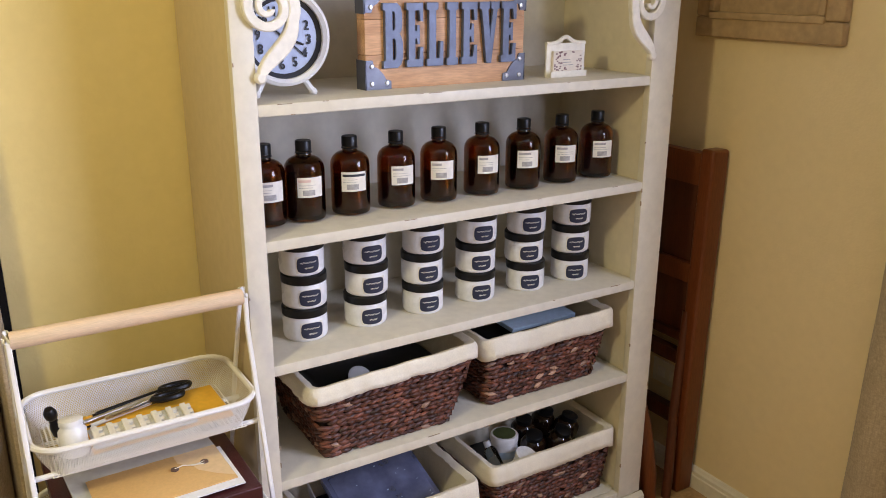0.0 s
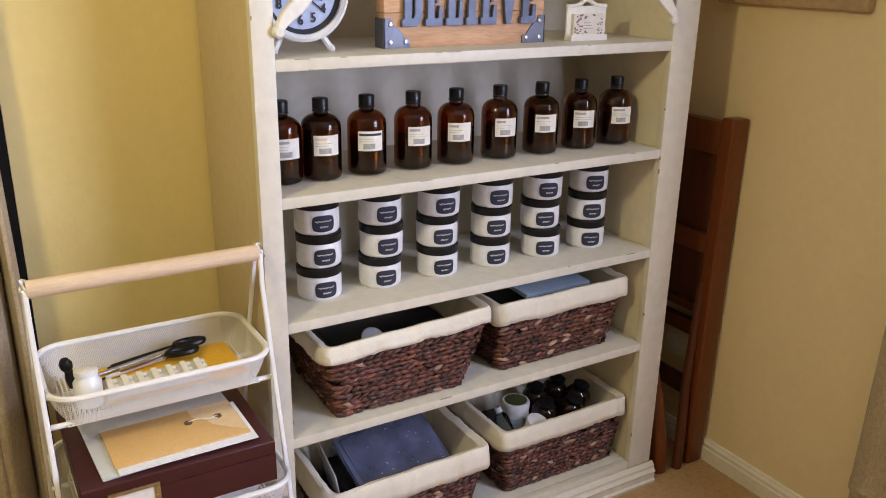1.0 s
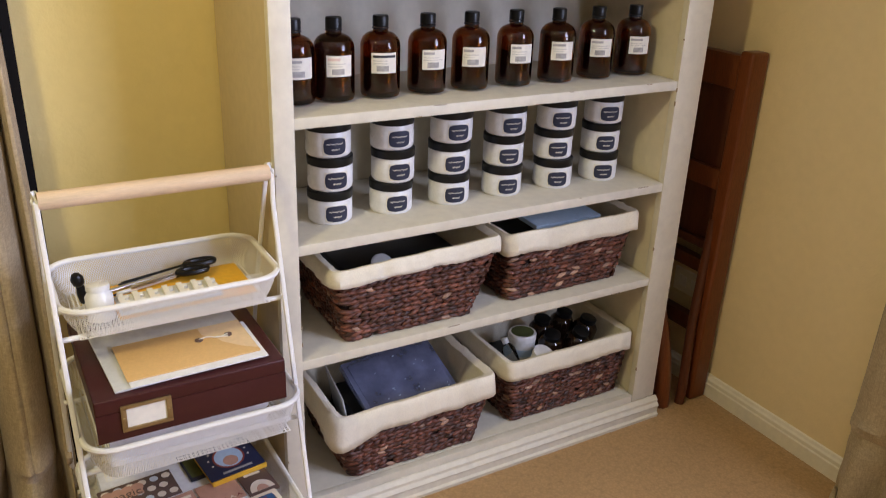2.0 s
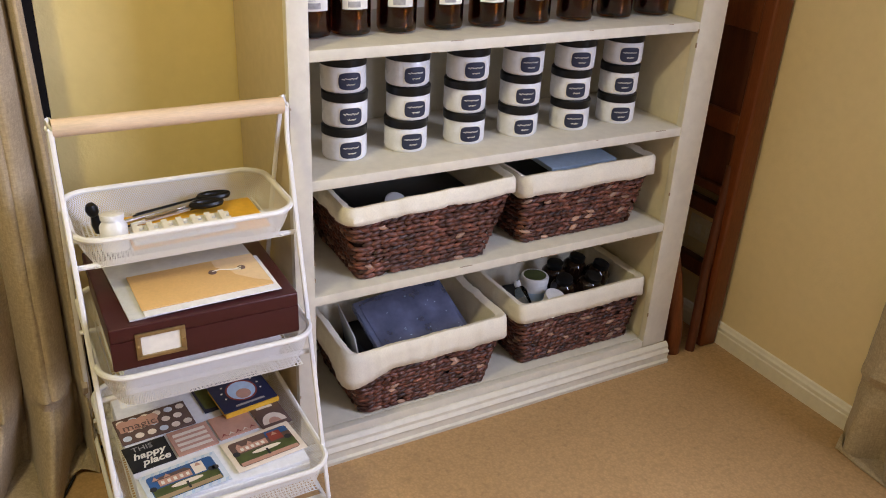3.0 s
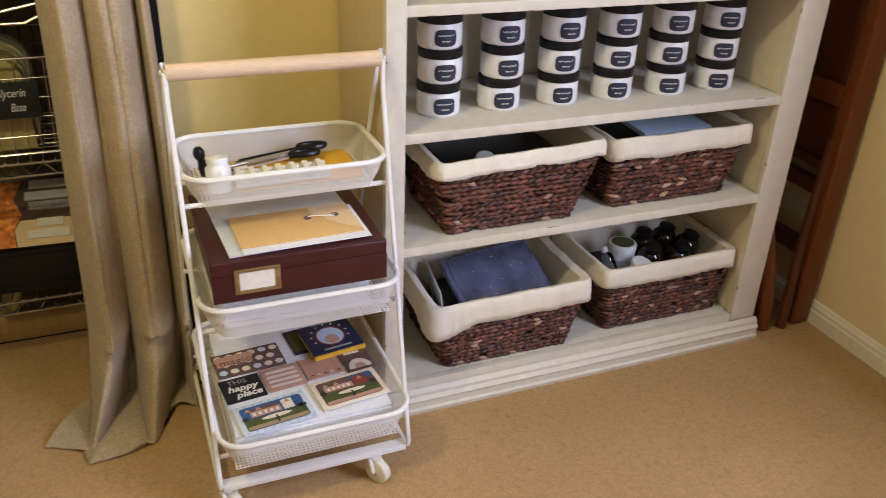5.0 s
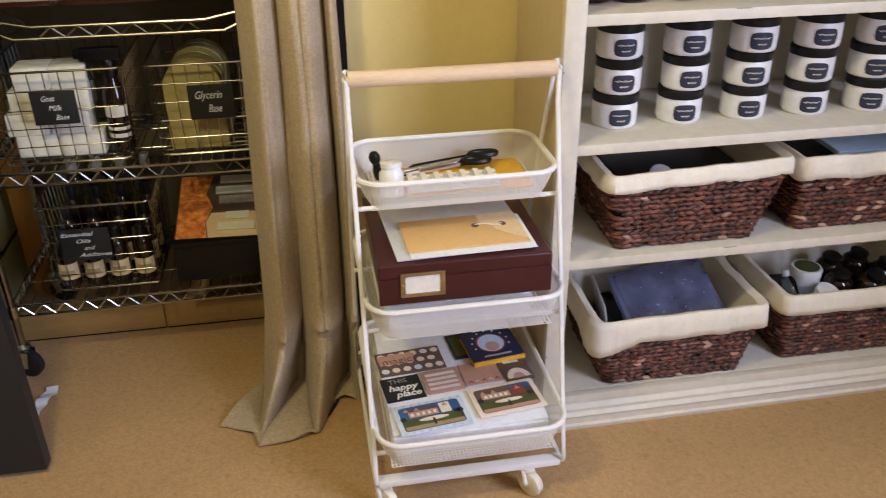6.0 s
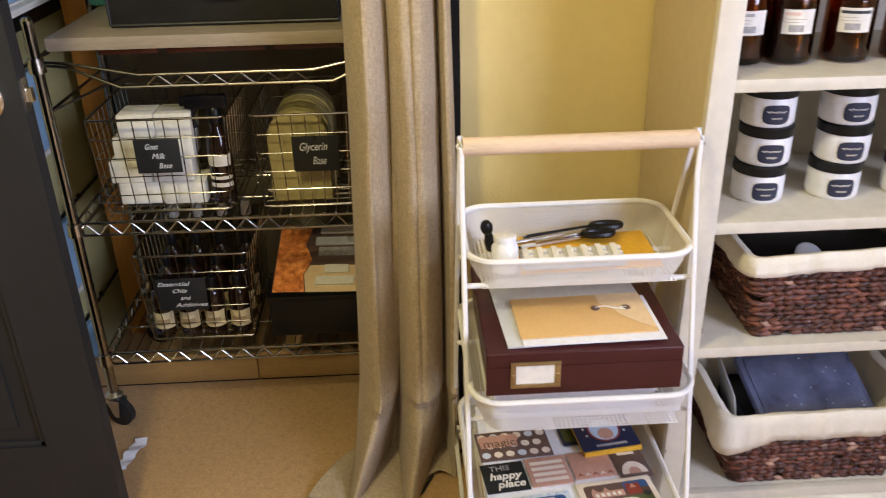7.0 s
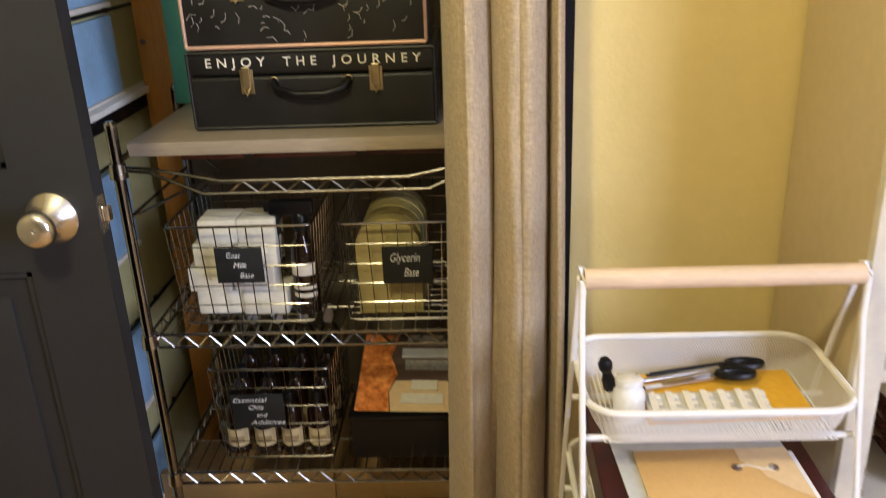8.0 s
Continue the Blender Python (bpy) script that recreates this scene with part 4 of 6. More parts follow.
part("sleeve_sheet", box(bmesh.new(), -0.0015, 0.0015, -0.08, 0.08, 0, 0.115, bevel=0.0005, m=pose(0.730, 1.665, 0.150, 0, -10, -8)), PLASTIC_CLEAR, slv)
# plain black blocks fill the baskets beneath the things in them
bs = thing("filler_board", "black filler block in the bottom of a basket", "cloth")
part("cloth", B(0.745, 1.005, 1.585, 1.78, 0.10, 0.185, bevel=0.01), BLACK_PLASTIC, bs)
for x0, x1, zz, mt, nm, lb in ((0.715, 1.02, 0.545, BLACK_PLASTIC, "cloth", "black filler block in a basket"), (1.14, 1.45, 0.555, BLACK_PLASTIC, "cloth", "black filler block in a basket")):
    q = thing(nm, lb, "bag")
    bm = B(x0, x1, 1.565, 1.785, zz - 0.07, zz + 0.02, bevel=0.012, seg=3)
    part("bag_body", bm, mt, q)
q = thing("blue_packet", "blue printed packet lying on top of a basket", "packet")
part("packet", B(-0.11, 0.11, -0.06, 0.06, 0, 0.012, bevel=0.003), BLUE_PALE, q)
q.matrix_basis = pose(1.315, 1.665, 0.592, 6, 3, 6)
q = thing("dial_gauge", "small round clear lid in a basket", "lid")
part("disc", lathe(bmesh.new(), [(0, 0), (0.024, 0), (0.026, 0.01), (0.02, 0.014), (0, 0.014)], n=24), PLASTIC_CLEAR, q)
q.matrix_basis = pose(0.80, 1.60, 0.575, 35, 0, 0)
q = thing("filler_cloth", "black filler block in the bottom of a basket", "cloth")
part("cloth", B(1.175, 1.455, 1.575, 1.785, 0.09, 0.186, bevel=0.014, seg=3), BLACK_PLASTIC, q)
tub = thing("cream_tub", "white and green striped tub in a basket", "tub", at=pose(1.245, 1.66, 0.186))
part("body", lathe(bmesh.new(), [(0, 0), (0.034, 0.001), (0.036, 0.07), (0, 0.07)], n=28), JAR, tub)
part("band", lathe(bmesh.new(), [(0.0363, 0.03), (0.0366, 0.05)], n=28), BLUE_PALE, tub)
part("lid", lathe(bmesh.new(), [(0.037, 0.07), (0.0375, 0.084), (0.035, 0.088), (0, 0.088)], n=28), JAR, tub)
part("lid_label", lathe(bmesh.new(), [(0, 0.0888), (0.030, 0.0888), (0.030, 0.0882)], n=28), GREEN, tub, "olive green paper disc")
tub2 = thing("white_tub", "small white tub in a basket", "tub", at=pose(1.250, 1.600, 0.190, 20, 10))
part("body", lathe(bmesh.new(), [(0, 0), (0.026, 0.001), (0.027, 0.05), (0.03, 0.05), (0.03, 0.062), (0, 0.064)], n=24), JAR, tub2)
round_bottle("clear_bottle", "small clear bottle in a basket", 0.018, 0.10, CLEAR_BOTTLE, PLASTIC_CLEAR, (1.203, 1.610, 0.186, -25, -14, 0))
for px, py, rx, ry in ((1.322, 1.640, 14, -6), (1.388, 1.628, 18, 5), (1.446, 1.668, 12, 9), (1.345, 1.712, 8, -4), (1.412, 1.722, 9, 6)):
    round_bottle("dark_bottle", "glossy dark amber bottle standing in a basket", 0.034, 0.092, DARK_GLASS, CAP, (px, py, 0.184, rx, ry, 0), cap_r=0.66)

# ---- things by the east wall ----
pic = thing("wall_picture", "pale oak framed picture hung on the tan wall", "picture")
PY0, PY1, PZ0, PZ1 = 1.225, 1.640, 1.275, 1.75
for a in ((PY0, PY1, PZ0, PZ0 + 0.05), (PY0, PY1, PZ1 - 0.05, PZ1), (PY0, PY0 + 0.05, PZ0 + 0.0505, PZ1 - 0.0505), (PY1 - 0.05, PY1, PZ0 + 0.0505, PZ1 - 0.0505)):
    m_ = part("moulding", B(XE - 0.028, XE - 0.001, *a, bevel=0.007, seg=3), TRIM, pic)
FRAME_WOOD = mat("pickled_oak", (0.42, 0.29, 0.15), 0.5, var=0.15, scale=5, fine=50, fvar=0.15)
for a in ((PY0 + 0.045, PY1 - 0.045, PZ0 + 0.045, PZ0 + 0.062), (PY0 + 0.045, PY1 - 0.045, PZ1 - 0.062, PZ1 - 0.045), (PY0 + 0.045, PY0 + 0.062, PZ0 + 0.0625, PZ1 - 0.0625), (PY1 - 0.062, PY1 - 0.045, PZ0 + 0.0625, PZ1 - 0.0625)):
    part("inner_moulding", B(XE - 0.034, XE - 0.004, *a, bevel=0.004), FRAME_WOOD, pic)
part("picture", B(XE - 0.012, XE - 0.003, PY0 + 0.06, PY1 - 0.06, PZ0 + 0.06, PZ1 - 0.06), FRAME_WOOD, pic, smooth=False)
for ob in pic.children:
    if ob.name.startswith("moulding"):
        ob.data.materials[0] = FRAME_WOOD

outlet = thing("wall_outlet", "cream plastic power outlet on the tan wall", "outlet")
part("plate", B(XE - 0.006, XE - 0.0005, 1.585, 1.700, 0.268, 0.340, bevel=0.002), TRIM, outlet)
for y in (1.620, 1.665):
    part("socket", B(XE - 0.0075, XE - 0.0055, y - 0.014, y + 0.014, 0.288, 0.320, bevel=0.0008), LABEL, outlet)

head = thing("wooden_headboard", "mahogany stained panelled bed end leaning on the wall", "headboard")
LEAN_M = Matrix.Translation((1.698, 1.52, 0.0)) @ pose(0, 0, 0, 0, 0.7, 0)
part("post", box(bmesh.new(), 0.054, 0.114, -0.015, 0.030, 0.0, 1.0, bevel=0.010, seg=3, m=LEAN_M), MAHOGANY, head)
part("post", box(bmesh.new(), 0.054, 0.114, 0.255, 0.300, 0.0, 1.0, bevel=0.010, seg=3, m=LEAN_M), MAHOGANY, head)
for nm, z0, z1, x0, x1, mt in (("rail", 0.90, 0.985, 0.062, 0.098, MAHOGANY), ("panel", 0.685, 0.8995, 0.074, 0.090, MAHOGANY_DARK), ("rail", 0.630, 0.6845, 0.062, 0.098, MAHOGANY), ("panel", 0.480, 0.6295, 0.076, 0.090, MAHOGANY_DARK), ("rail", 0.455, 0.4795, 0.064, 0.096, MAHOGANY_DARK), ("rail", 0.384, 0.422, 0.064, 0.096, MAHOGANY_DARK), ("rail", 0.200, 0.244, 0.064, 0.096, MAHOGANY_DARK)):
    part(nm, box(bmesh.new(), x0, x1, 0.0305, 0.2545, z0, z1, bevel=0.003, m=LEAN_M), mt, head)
leg = thing("wooden_chair_leg", "dark red turned wooden leg standing beside the bookcase", "furniture leg")
part("leg", T([(1.662, 1.53, 0.0), (1.658, 1.532, 0.08), (1.650, 1.54, 0.16), (1.640, 1.552, 0.24), (1.622, 1.575, 0.34), (1.616, 1.60, 0.50)], 0.024, n=10), MAHOGANY, leg)
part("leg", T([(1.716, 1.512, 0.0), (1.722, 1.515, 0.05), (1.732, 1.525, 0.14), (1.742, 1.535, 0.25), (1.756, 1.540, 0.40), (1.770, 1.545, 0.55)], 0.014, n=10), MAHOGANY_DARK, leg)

# ---- white rolling cart ----
cart = thing("rolling_cart", "white steel rolling cart with three mesh trays and beech handle", "cart")
LX0, LX1 = 0.133, 0.521


def leg_front(z):
    return 1.495 - 0.25 * (0.86 - z)


part("handle", T([(LX0 + 0.003, 1.49, 0.860), (LX1 - 0.003, 1.49, 0.860)], 0.0150, n=24), BEECH, cart, "pale beech round handle")
for x in (LX0, LX1):
    pts = [(x, 1.505, 0.872)]
    pts = [(x, 1.565 + (1.765 - 1.565) * i / 8, 0.72 - 0.62 * i / 8) for i in range(8, 0, -1)]
    pts += [(x, 1.52, 0.83), (x, 1.507, 0.870), (x, 1.490, 0.876), (x, 1.480, 0.860)]
    pts += [(x, leg_front(z), z) for z in (0.80, 0.6, 0.45, 0.3, 0.18, 0.12)]
    pts += [(x, 1.304, 0.092), (x, 1.310, 0.080), (x, 1.325, 0.074)]
    pts += [(x, 1.40, 0.074), (x, 1.60, 0.074), (x, 1.74, 0.074), (x, 1.766, 0.082)]
    part("side_frame", T(pts, 0.0048, n=8, closed=True, flat=0.8), WHITE_STEEL, cart)
    part("handle_cap", lathe(bmesh.new(), [(0, 0), (0.006, 0), (0.005, 0.003), (0, 0.004)], n=12, m=pose(0, 0, 0, 0, -90 if x == LX0 else 90), at=(x + (-0.004 if x == LX0 else 0.004), 1.49, 0.86)), WHITE_STEEL, cart)


def mesh_tray(rim_z, yf, yb, h):
    """A tray of woven mesh: a rim rod, sloped sides of crossing strips, a mesh floor and two carrying rods."""
    t = part("tray", T([(x, y, rim_z) for x, y in round_rect(LX0 + 0.006, LX1 - 0.003, yf, yb, 0.05, 7)], 0.0056, n=8, closed=True), WHITE_STEEL, cart, "white mesh tray")
    top = even(round_rect(LX0 + 0.008, LX1 - 0.005, yf + 0.002, yb - 0.002, 0.048, 7), 0.0044)
    bot0 = even(round_rect(LX0 + 0.030, LX1 - 0.027, yf + 0.010, yb - 0.022, 0.038, 7), 0.0044)
    n = len(top)
    bot = []
    for i in range(n):
        u = i / n * len(bot0)
        a, b = bot0[int(u) % len(bot0)], bot0[(int(u) + 1) % len(bot0)]
        f = u - int(u)
        bot.append((a[0] + (b[0] - a[0]) * f, a[1] + (b[1] - a[1]) * f))
    verts, faces = [], []
    rows = max(4, int(h / 0.0066))

    def place(i, v):
        i0, f = int(math.floor(i)), i - math.floor(i)
        pa, pb = top[i0 % n], top[(i0 + 1) % n]
        qa, qb = bot[i0 % n], bot[(i0 + 1) % n]
        tx, ty = pa[0] + (pb[0] - pa[0]) * f, pa[1] + (pb[1] - pa[1]) * f
        bx, by = qa[0] + (qb[0] - qa[0]) * f, qa[1] + (qb[1] - qa[1]) * f
        w = v ** 1.6
        return (tx + (bx - tx) * w, ty + (by - ty) * w, rim_z - 0.002 - (h - 0.002) * v)
    for way in (1, -1):
        for i in range(n):
            for r in range(rows):
                a, b = r / rows, (r + 1) / rows
                base = len(verts)
                o = way * r
                verts += [place(i + o - 0.17, a), place(i + o + 0.17, a), place(i + o + way + 0.17, b), place(i + o + way - 0.17, b)]
                faces.append((base, base + 1, base + 2, base + 3))
    me = bpy.data.meshes.new("mesh_wall")
    me.from_pydata(verts, [], faces)
    me.materials.append(WHITE_STEEL)
    w = new("mesh_wall", me)
    w.parent = t
    tagged(w, kind="stuff")
    zb = rim_z - h
    bm = bmesh.new()
    x0, x1, y0, y1 = LX0 + 0.032, LX1 - 0.029, yf + 0.012, yb - 0.024
    k = int((x1 - x0) / 0.0075)
    for i in range(k + 1):
        x = x0 + (x1 - x0) * i / k
        c = [bm.verts.new(p) for p in ((x - 0.0014, y0, zb), (x + 0.0014, y0, zb), (x + 0.0014, y1, zb), (x - 0.0014, y1, zb))]
        bm.faces.new(c)
    k = int((y1 - y0) / 0.0075)
    for i in range(k + 1):
        y = y0 + (y1 - y0) * i / k
        c = [bm.verts.new(p) for p in ((x0, y - 0.0014, zb + 0.0004), (x1, y - 0.0014, zb + 0.0004), (x1, y + 0.0014, zb + 0.0004), (x0, y + 0.0014, zb + 0.0004))]
        bm.faces.new(c)
    tagged(part("mesh_floor", bm, WHITE_STEEL, t, smooth=False), kind="stuff")
    for y, zr in ((leg_front(zb) + 0.014, zb - 0.002), (min(yb - 0.03, 1.49 + 0.323 * (0.87 - zb)), zb - 0.006)):
        part("cross_rod", T([(LX0, y, zr), (LX1, y, zr)], 0.0050, n=8), WHITE_STEEL, t)
    return zb


ZT1 = mesh_tray(0.682, 1.424, 1.655, 0.054)
ZT2 = mesh_tray(0.462, 1.340, 1.690, 0.066)
ZT3 = mesh_tray(0.205, 1.270, 1.720, 0.060)
for y in (1.318, 1.745):
    part("base_bar", B(LX0 + 0.004, LX1 - 0.004, y - 0.012, y + 0.012, 0.070, 0.086, bevel=0.004), WHITE_STEEL, cart)


def cart_wheel(x, y, turn):
    w = part("caster", lathe(bmesh.new(), [(0, -0.011), (0.022, -0.011), (0.0275, -0.008), (0.029, 0), (0.0275, 0.008), (0.022, 0.011), (0, 0.011)], n=24, m=pose(0, 0, 0, 0, 90, turn), at=(x, y, 0.0295)), WHEEL, cart, "cream plastic caster wheel")
    d = Vector((math.cos(radians(turn)), math.sin(radians(turn)), 0))
    for q in (-1, 1):
        o = Vector((x, y, 0)) + d * q * 0.014
        back = Vector((-d.y, d.x, 0)) * 0.012
        part("fork", T([o + Vector((0, 0, 0.028)), o + back * 0.5 + Vector((0, 0, 0.05)), o + back + Vector((0, 0, 0.066))], 0.0045, n=8, flat=1.0), WHITE_STEEL, w)
    part("axle", T([Vector((x, y, 0.0295)) - d * 0.018, Vector((x, y, 0.0295)) + d * 0.018], 0.005, n=10), STEEL, w)
    part("swivel", lathe(bmesh.new(), [(0, 0.062), (0.016, 0.062), (0.016, 0.070), (0, 0.070)], n=16, at=(x - d.y * 0.012, y + d.x * 0.012, 0)), WHITE_STEEL, w)


cart_wheel(LX0 + 0.020, 1.318, 35)
cart_wheel(LX1 - 0.066, 1.310, 35)
cart_wheel(LX0 + 0.040, 1.72, 10)
cart_wheel(LX1 - 0.050, 1.72, -20)

# things in the top tray
z = ZT1 + 0.002
env = thing("mustard_envelope", "flat mustard yellow envelope in the upper tray", "envelope")
part("paper", box(bmesh.new(), -0.130, 0.120, -0.070, 0.064, 0, 0.0025, bevel=0.0008, m=pose(0.362, 1.550, z + 0.002, 2, 0, 2)), YELLOW, env)
strip = thing("plastic_mould", "white ribbed plastic strip with rows of notches", "mould")
SM = pose(0.325, 1.496, z + 0.016, 10, 0, 2)
part("strip_base", box(bmesh.new(), -0.09, 0.09, -0.026, 0.030, 0, 0.004, bevel=0.001, m=SM), PLASTIC_CLEAR, strip)
for i in range(7):
    bm = bmesh.new()
    box(bm, -0.086 + 0.026 * i, -0.075 + 0.026 * i, -0.022, 0.026, 0.004, 0.012, bevel=0.002, m=SM)
    for k in range(3):
        box(bm, -0.075 + 0.026 * i, -0.067 + 0.026 * i, -0.018 + 0.016 * k, -0.010 + 0.016 * k, 0.004, 0.009, bevel=0.001, m=SM)
    part("rib", bm, LABEL, strip)
bt = round_bottle("glue_bottle", "small white bottle with a white cap in a tray", 0.0235, 0.066, JAR, JAR, (0.208, 1.492, z, -8, 0, 0), cap_r=0.85)
punch = thing("corner_punch", "small black rounded hand tool in the upper tray", "hand tool", at=pose(0.194, 1.580, z) @ Matrix.Scale(0.62, 4))
part("tool_body", lathe(bmesh.new(), [(0, 0), (0.016, 0.002), (0.017, 0.03), (0.012, 0.05), (0.011, 0.06), (0.017, 0.068), (0.0185, 0.085), (0.012, 0.098), (0, 0.101)], n=20, m=pose(0, 0, 0, 10, -12)), BLACK_PLASTIC, punch)
pens = [((0.235, 1.580), (0.425, 1.622), 0.0045, STEEL), ((0.245, 1.562), (0.40, 1.595), 0.0042, PLASTIC_CLEAR), ((0.262, 1.602), (0.43, 1.632), 0.0048, BLACK_PLASTIC)]
for (ax, ay), (bx_, by_), r, mt in pens:
    p = thing("pen", "slim pen lying in the upper tray", "pen", "pens")
    a, b = Vector((ax, ay, z + 0.010)), Vector((bx_, by_, z + 0.017))
    part("barrel", T([a, a + (b - a) * 0.72], r, n=10), mt, p)
    part("cap", T([a + (b - a) * 0.721, b], r * 1.15, n=10), BLACK_PLASTIC if mt is not BLACK_PLASTIC else STEEL, p)
    part("tip", T([a - (b - a) * 0.04, a - (b - a) * 0.001], r * 0.5, n=8), BLACK_PLASTIC, p)
sc = thing("scissors", "black handled scissors lying in the upper tray", "scissors")
for q, nm in ((-1, "blade"), (1, "blade")):
    part(nm, box(bmesh.new(), -0.075, 0.02, -0.004 + q * 0.003, 0.004 + q * 0.003, 0, 0.002, m=pose(0.345, 1.580, z + 0.020 + 0.002 * q, 0, -4, 10 + q * 3)), STEEL, sc, smooth=False)
    pts = [(0.398 + 0.027 * math.cos(a) + 0.010 * q, 1.590 + q * 0.012 + 0.0095 * math.sin(a), z + 0.026 + 0.002 * q) for a in [2 * math.pi * i / 18 for i in range(18)]]
    part("finger_loop", T(pts, 0.0066, n=8, closed=True), BLACK_PLASTIC, sc)

# middle tray
z = ZT2 + 0.001
st = thing("paper_stack", "stack of white papers under the maroon box", "paper")
for k in range(8):
    part("sheet", box(bmesh.new(), 0.178 + 0.002 * (k % 3), 0.462 - 0.003 * (k % 2), 1.385 + 0.002 * (k % 2), 1.65, z + 0.0105 * k, z + 0.0105 * k + 0.0098, bevel=0.001), PAPER, st, smooth=False)
zb = z + 0.0855
alb = thing("photo_box", "maroon leatherette photo album box with a brass label holder", "storage box")
AX0, AX1, AY0, AY1 = 0.160, 0.482, 1.335, 1.645
part("box_body", B(AX0 + 0.004, AX1 - 0.004, AY0 + 0.004, AY1 - 0.004, zb, zb + 0.052, bevel=0.003), MAROON, alb)
part("lid", B(AX0, AX1, AY0, AY1, zb + 0.0525, zb + 0.080, bevel=0.004, seg=3), MAROON, alb)
part("cover_front", B(AX0, AX1, AY0, AY0 + 0.0038, zb, zb + 0.0535, bevel=0.001), MAROON, alb)
HXc, HZc = 0.240, zb + 0.040
bm = bmesh.new()
for a in ((HXc - 0.041, HXc + 0.041, HZc + 0.018, HZc + 0.025), (HXc - 0.041, HXc + 0.041, HZc - 0.025, HZc - 0.018), (HXc - 0.041, HXc - 0.032, HZc - 0.0181, HZc + 0.0181), (HXc + 0.032, HXc + 0.041, HZc - 0.0181, HZc + 0.0181)):
    box(bm, a[0], a[1], AY0 - 0.004, AY0 - 0.0005, a[2], a[3], bevel=0.0012)
hold = part("label_holder", bm, BRASS, alb, "aged brass label holder")
for q in (-1, 1):
    part("pin", lathe(bmesh.new(), [(0.003, 0), (0.002, 0.0015), (0, 0.002)], n=8, m=FRONT, at=(HXc + q * 0.0365, AY0 - 0.004, HZc)), BRASS, hold)
part("paper_card", B(HXc - 0.032, HXc + 0.032, AY0 - 0.0015, AY0 - 0.0004, HZc - 0.018, HZc + 0.018), LABEL, hold, smooth=False)
zt = zb + 0.0805
sl = thing("plastic_folder", "clear frosted plastic folder on the maroon box", "folder")
part("sleeve", box(bmesh.new(), -0.135, 0.125, -0.115, 0.115, 0, 0.004, bevel=0.001, m=pose(0.325, 1.470, zt + 0.0005, 0, 0, 3)), PLASTIC_CLEAR, sl)
part("inner_sheet", box(bmesh.new(), -0.105, 0.130, -0.122, 0.02, 0.0042, 0.006, m=pose(0.325, 1.470, zt + 0.0005, 0, 0, 1)), PAPER, sl, smooth=False)
ke = thing("kraft_envelope", "kraft paper envelope with a string clasp lying on a folder", "envelope")
KM = pose(0.330, 1.425, zt + 0.007, 0, 0, 1.5)
part("envelope_body", box(bmesh.new(), -0.112, 0.118, -0.058, 0.070, 0, 0.0025, bevel=0.0008, m=KM), KRAFT, ke)
bm = bmesh.new()
v = [bm.verts.new(KM @ Vector(p)) for p in ((0.040, 0.069, 0.0031), (0.117, 0.069, 0.0031), (0.117, -0.050, 0.0031), (0.092, -0.030, 0.0031), (0.066, 0.0, 0.0031), (0.062, 0.016, 0.0031), (0.040, 0.040, 0.0031))]
bm.faces.new(v)
part("flap", bm, KRAFT_FLAP, ke, smooth=False)
for a, b in ((0.030, 0.022), (0.083, 0.020)):
    part("button", lathe(bmesh.new(), [(0.0075, 0), (0.007, 0.0016), (0, 0.002)], n=14, at=KM @ Vector((a, b, 0.0033))), BROWN_PRINT, ke)
part("string", T([KM @ Vector((0.030, 0.022, 0.005)), KM @ Vector((0.045, 0.026, 0.005)), KM @ Vector((0.064, 0.016, 0.005)), KM @ Vector((0.083, 0.020, 0.005)), KM @ Vector((0.080, 0.012, 0.005)), KM @ Vector((0.058, 0.020, 0.005))], 0.0011, n=6), LABEL, ke)

# lower tray
z = ZT3 + 0.001
pk = thing("paper_stack", "stack of white scrapbook papers in a tray", "paper")
for k in range(6):
    part("sheet", box(bmesh.new(), 0.172, 0.488, 1.315 + 0.003 * (k % 2), 1.69, z + 0.008 * k, z + 0.008 * k + 0.0074, bevel=0.001), PAPER, pk, smooth=False)
zc = z + 0.0482
tagged(part("title_bar", B(0.190, 0.262, 1.3200, 1.3290, zc - 0.0002, zc + 0.0004), LABEL_GREY, pk, smooth=False))


def card(name, label, x0, x1, y0, y1, turn, face, border, lift=0.0):
    """A printed card: a thick sheet with a border and a picture area a hair above it. Returns it and a pose on its face."""
    t = thing(name, label, "card", "scrapbook cards")
    m = pose((x0 + x1) / 2, (y0 + y1) / 2, zc + 0.0008 + lift, 0, 0, turn)
    w, h = (x1 - x0) / 2, (y1 - y0) / 2
    part("card_sheet", box(bmesh.new(), -w, w, -h, h, 0, 0.0022, bevel=0.0006, m=m), border, t)
    if face is not border:
        bm = bmesh.new()
        bm.faces.new([bm.verts.new(m @ Vector((x, y, 0.0026))) for x, y in round_rect(-w * 0.86, w * 0.86, -h * 0.80, h * 0.80, min(w, h) * 0.16, 4)])
        part("printed_face", bm, face, t, smooth=False)
    return t, m, w, h


def blob(t, nm, m, pts, mt, dz=0.0031):
    bm = bmesh.new()
    bm.faces.new([bm.verts.new(m @ Vector((x, y, dz))) for x, y in pts])
    return part(nm, bm, mt, t, smooth=False)


def dot(cx, cy, r, n=18):
    return [(cx + r * math.cos(2 * math.pi * i / n), cy + r * math.sin(2 * math.pi * i / n)) for i in range(n)]


def oval(cx, cy, rx, ry, n=20):
    return [(cx + rx * math.cos(2 * math.pi * i / n), cy + ry * math.sin(2 * math.pi * i / n)) for i in range(n)]


def rect(x0, x1, y0, y1):
    return [(x0, y0), (x1, y0), (x1, y1), (x0, y1)]


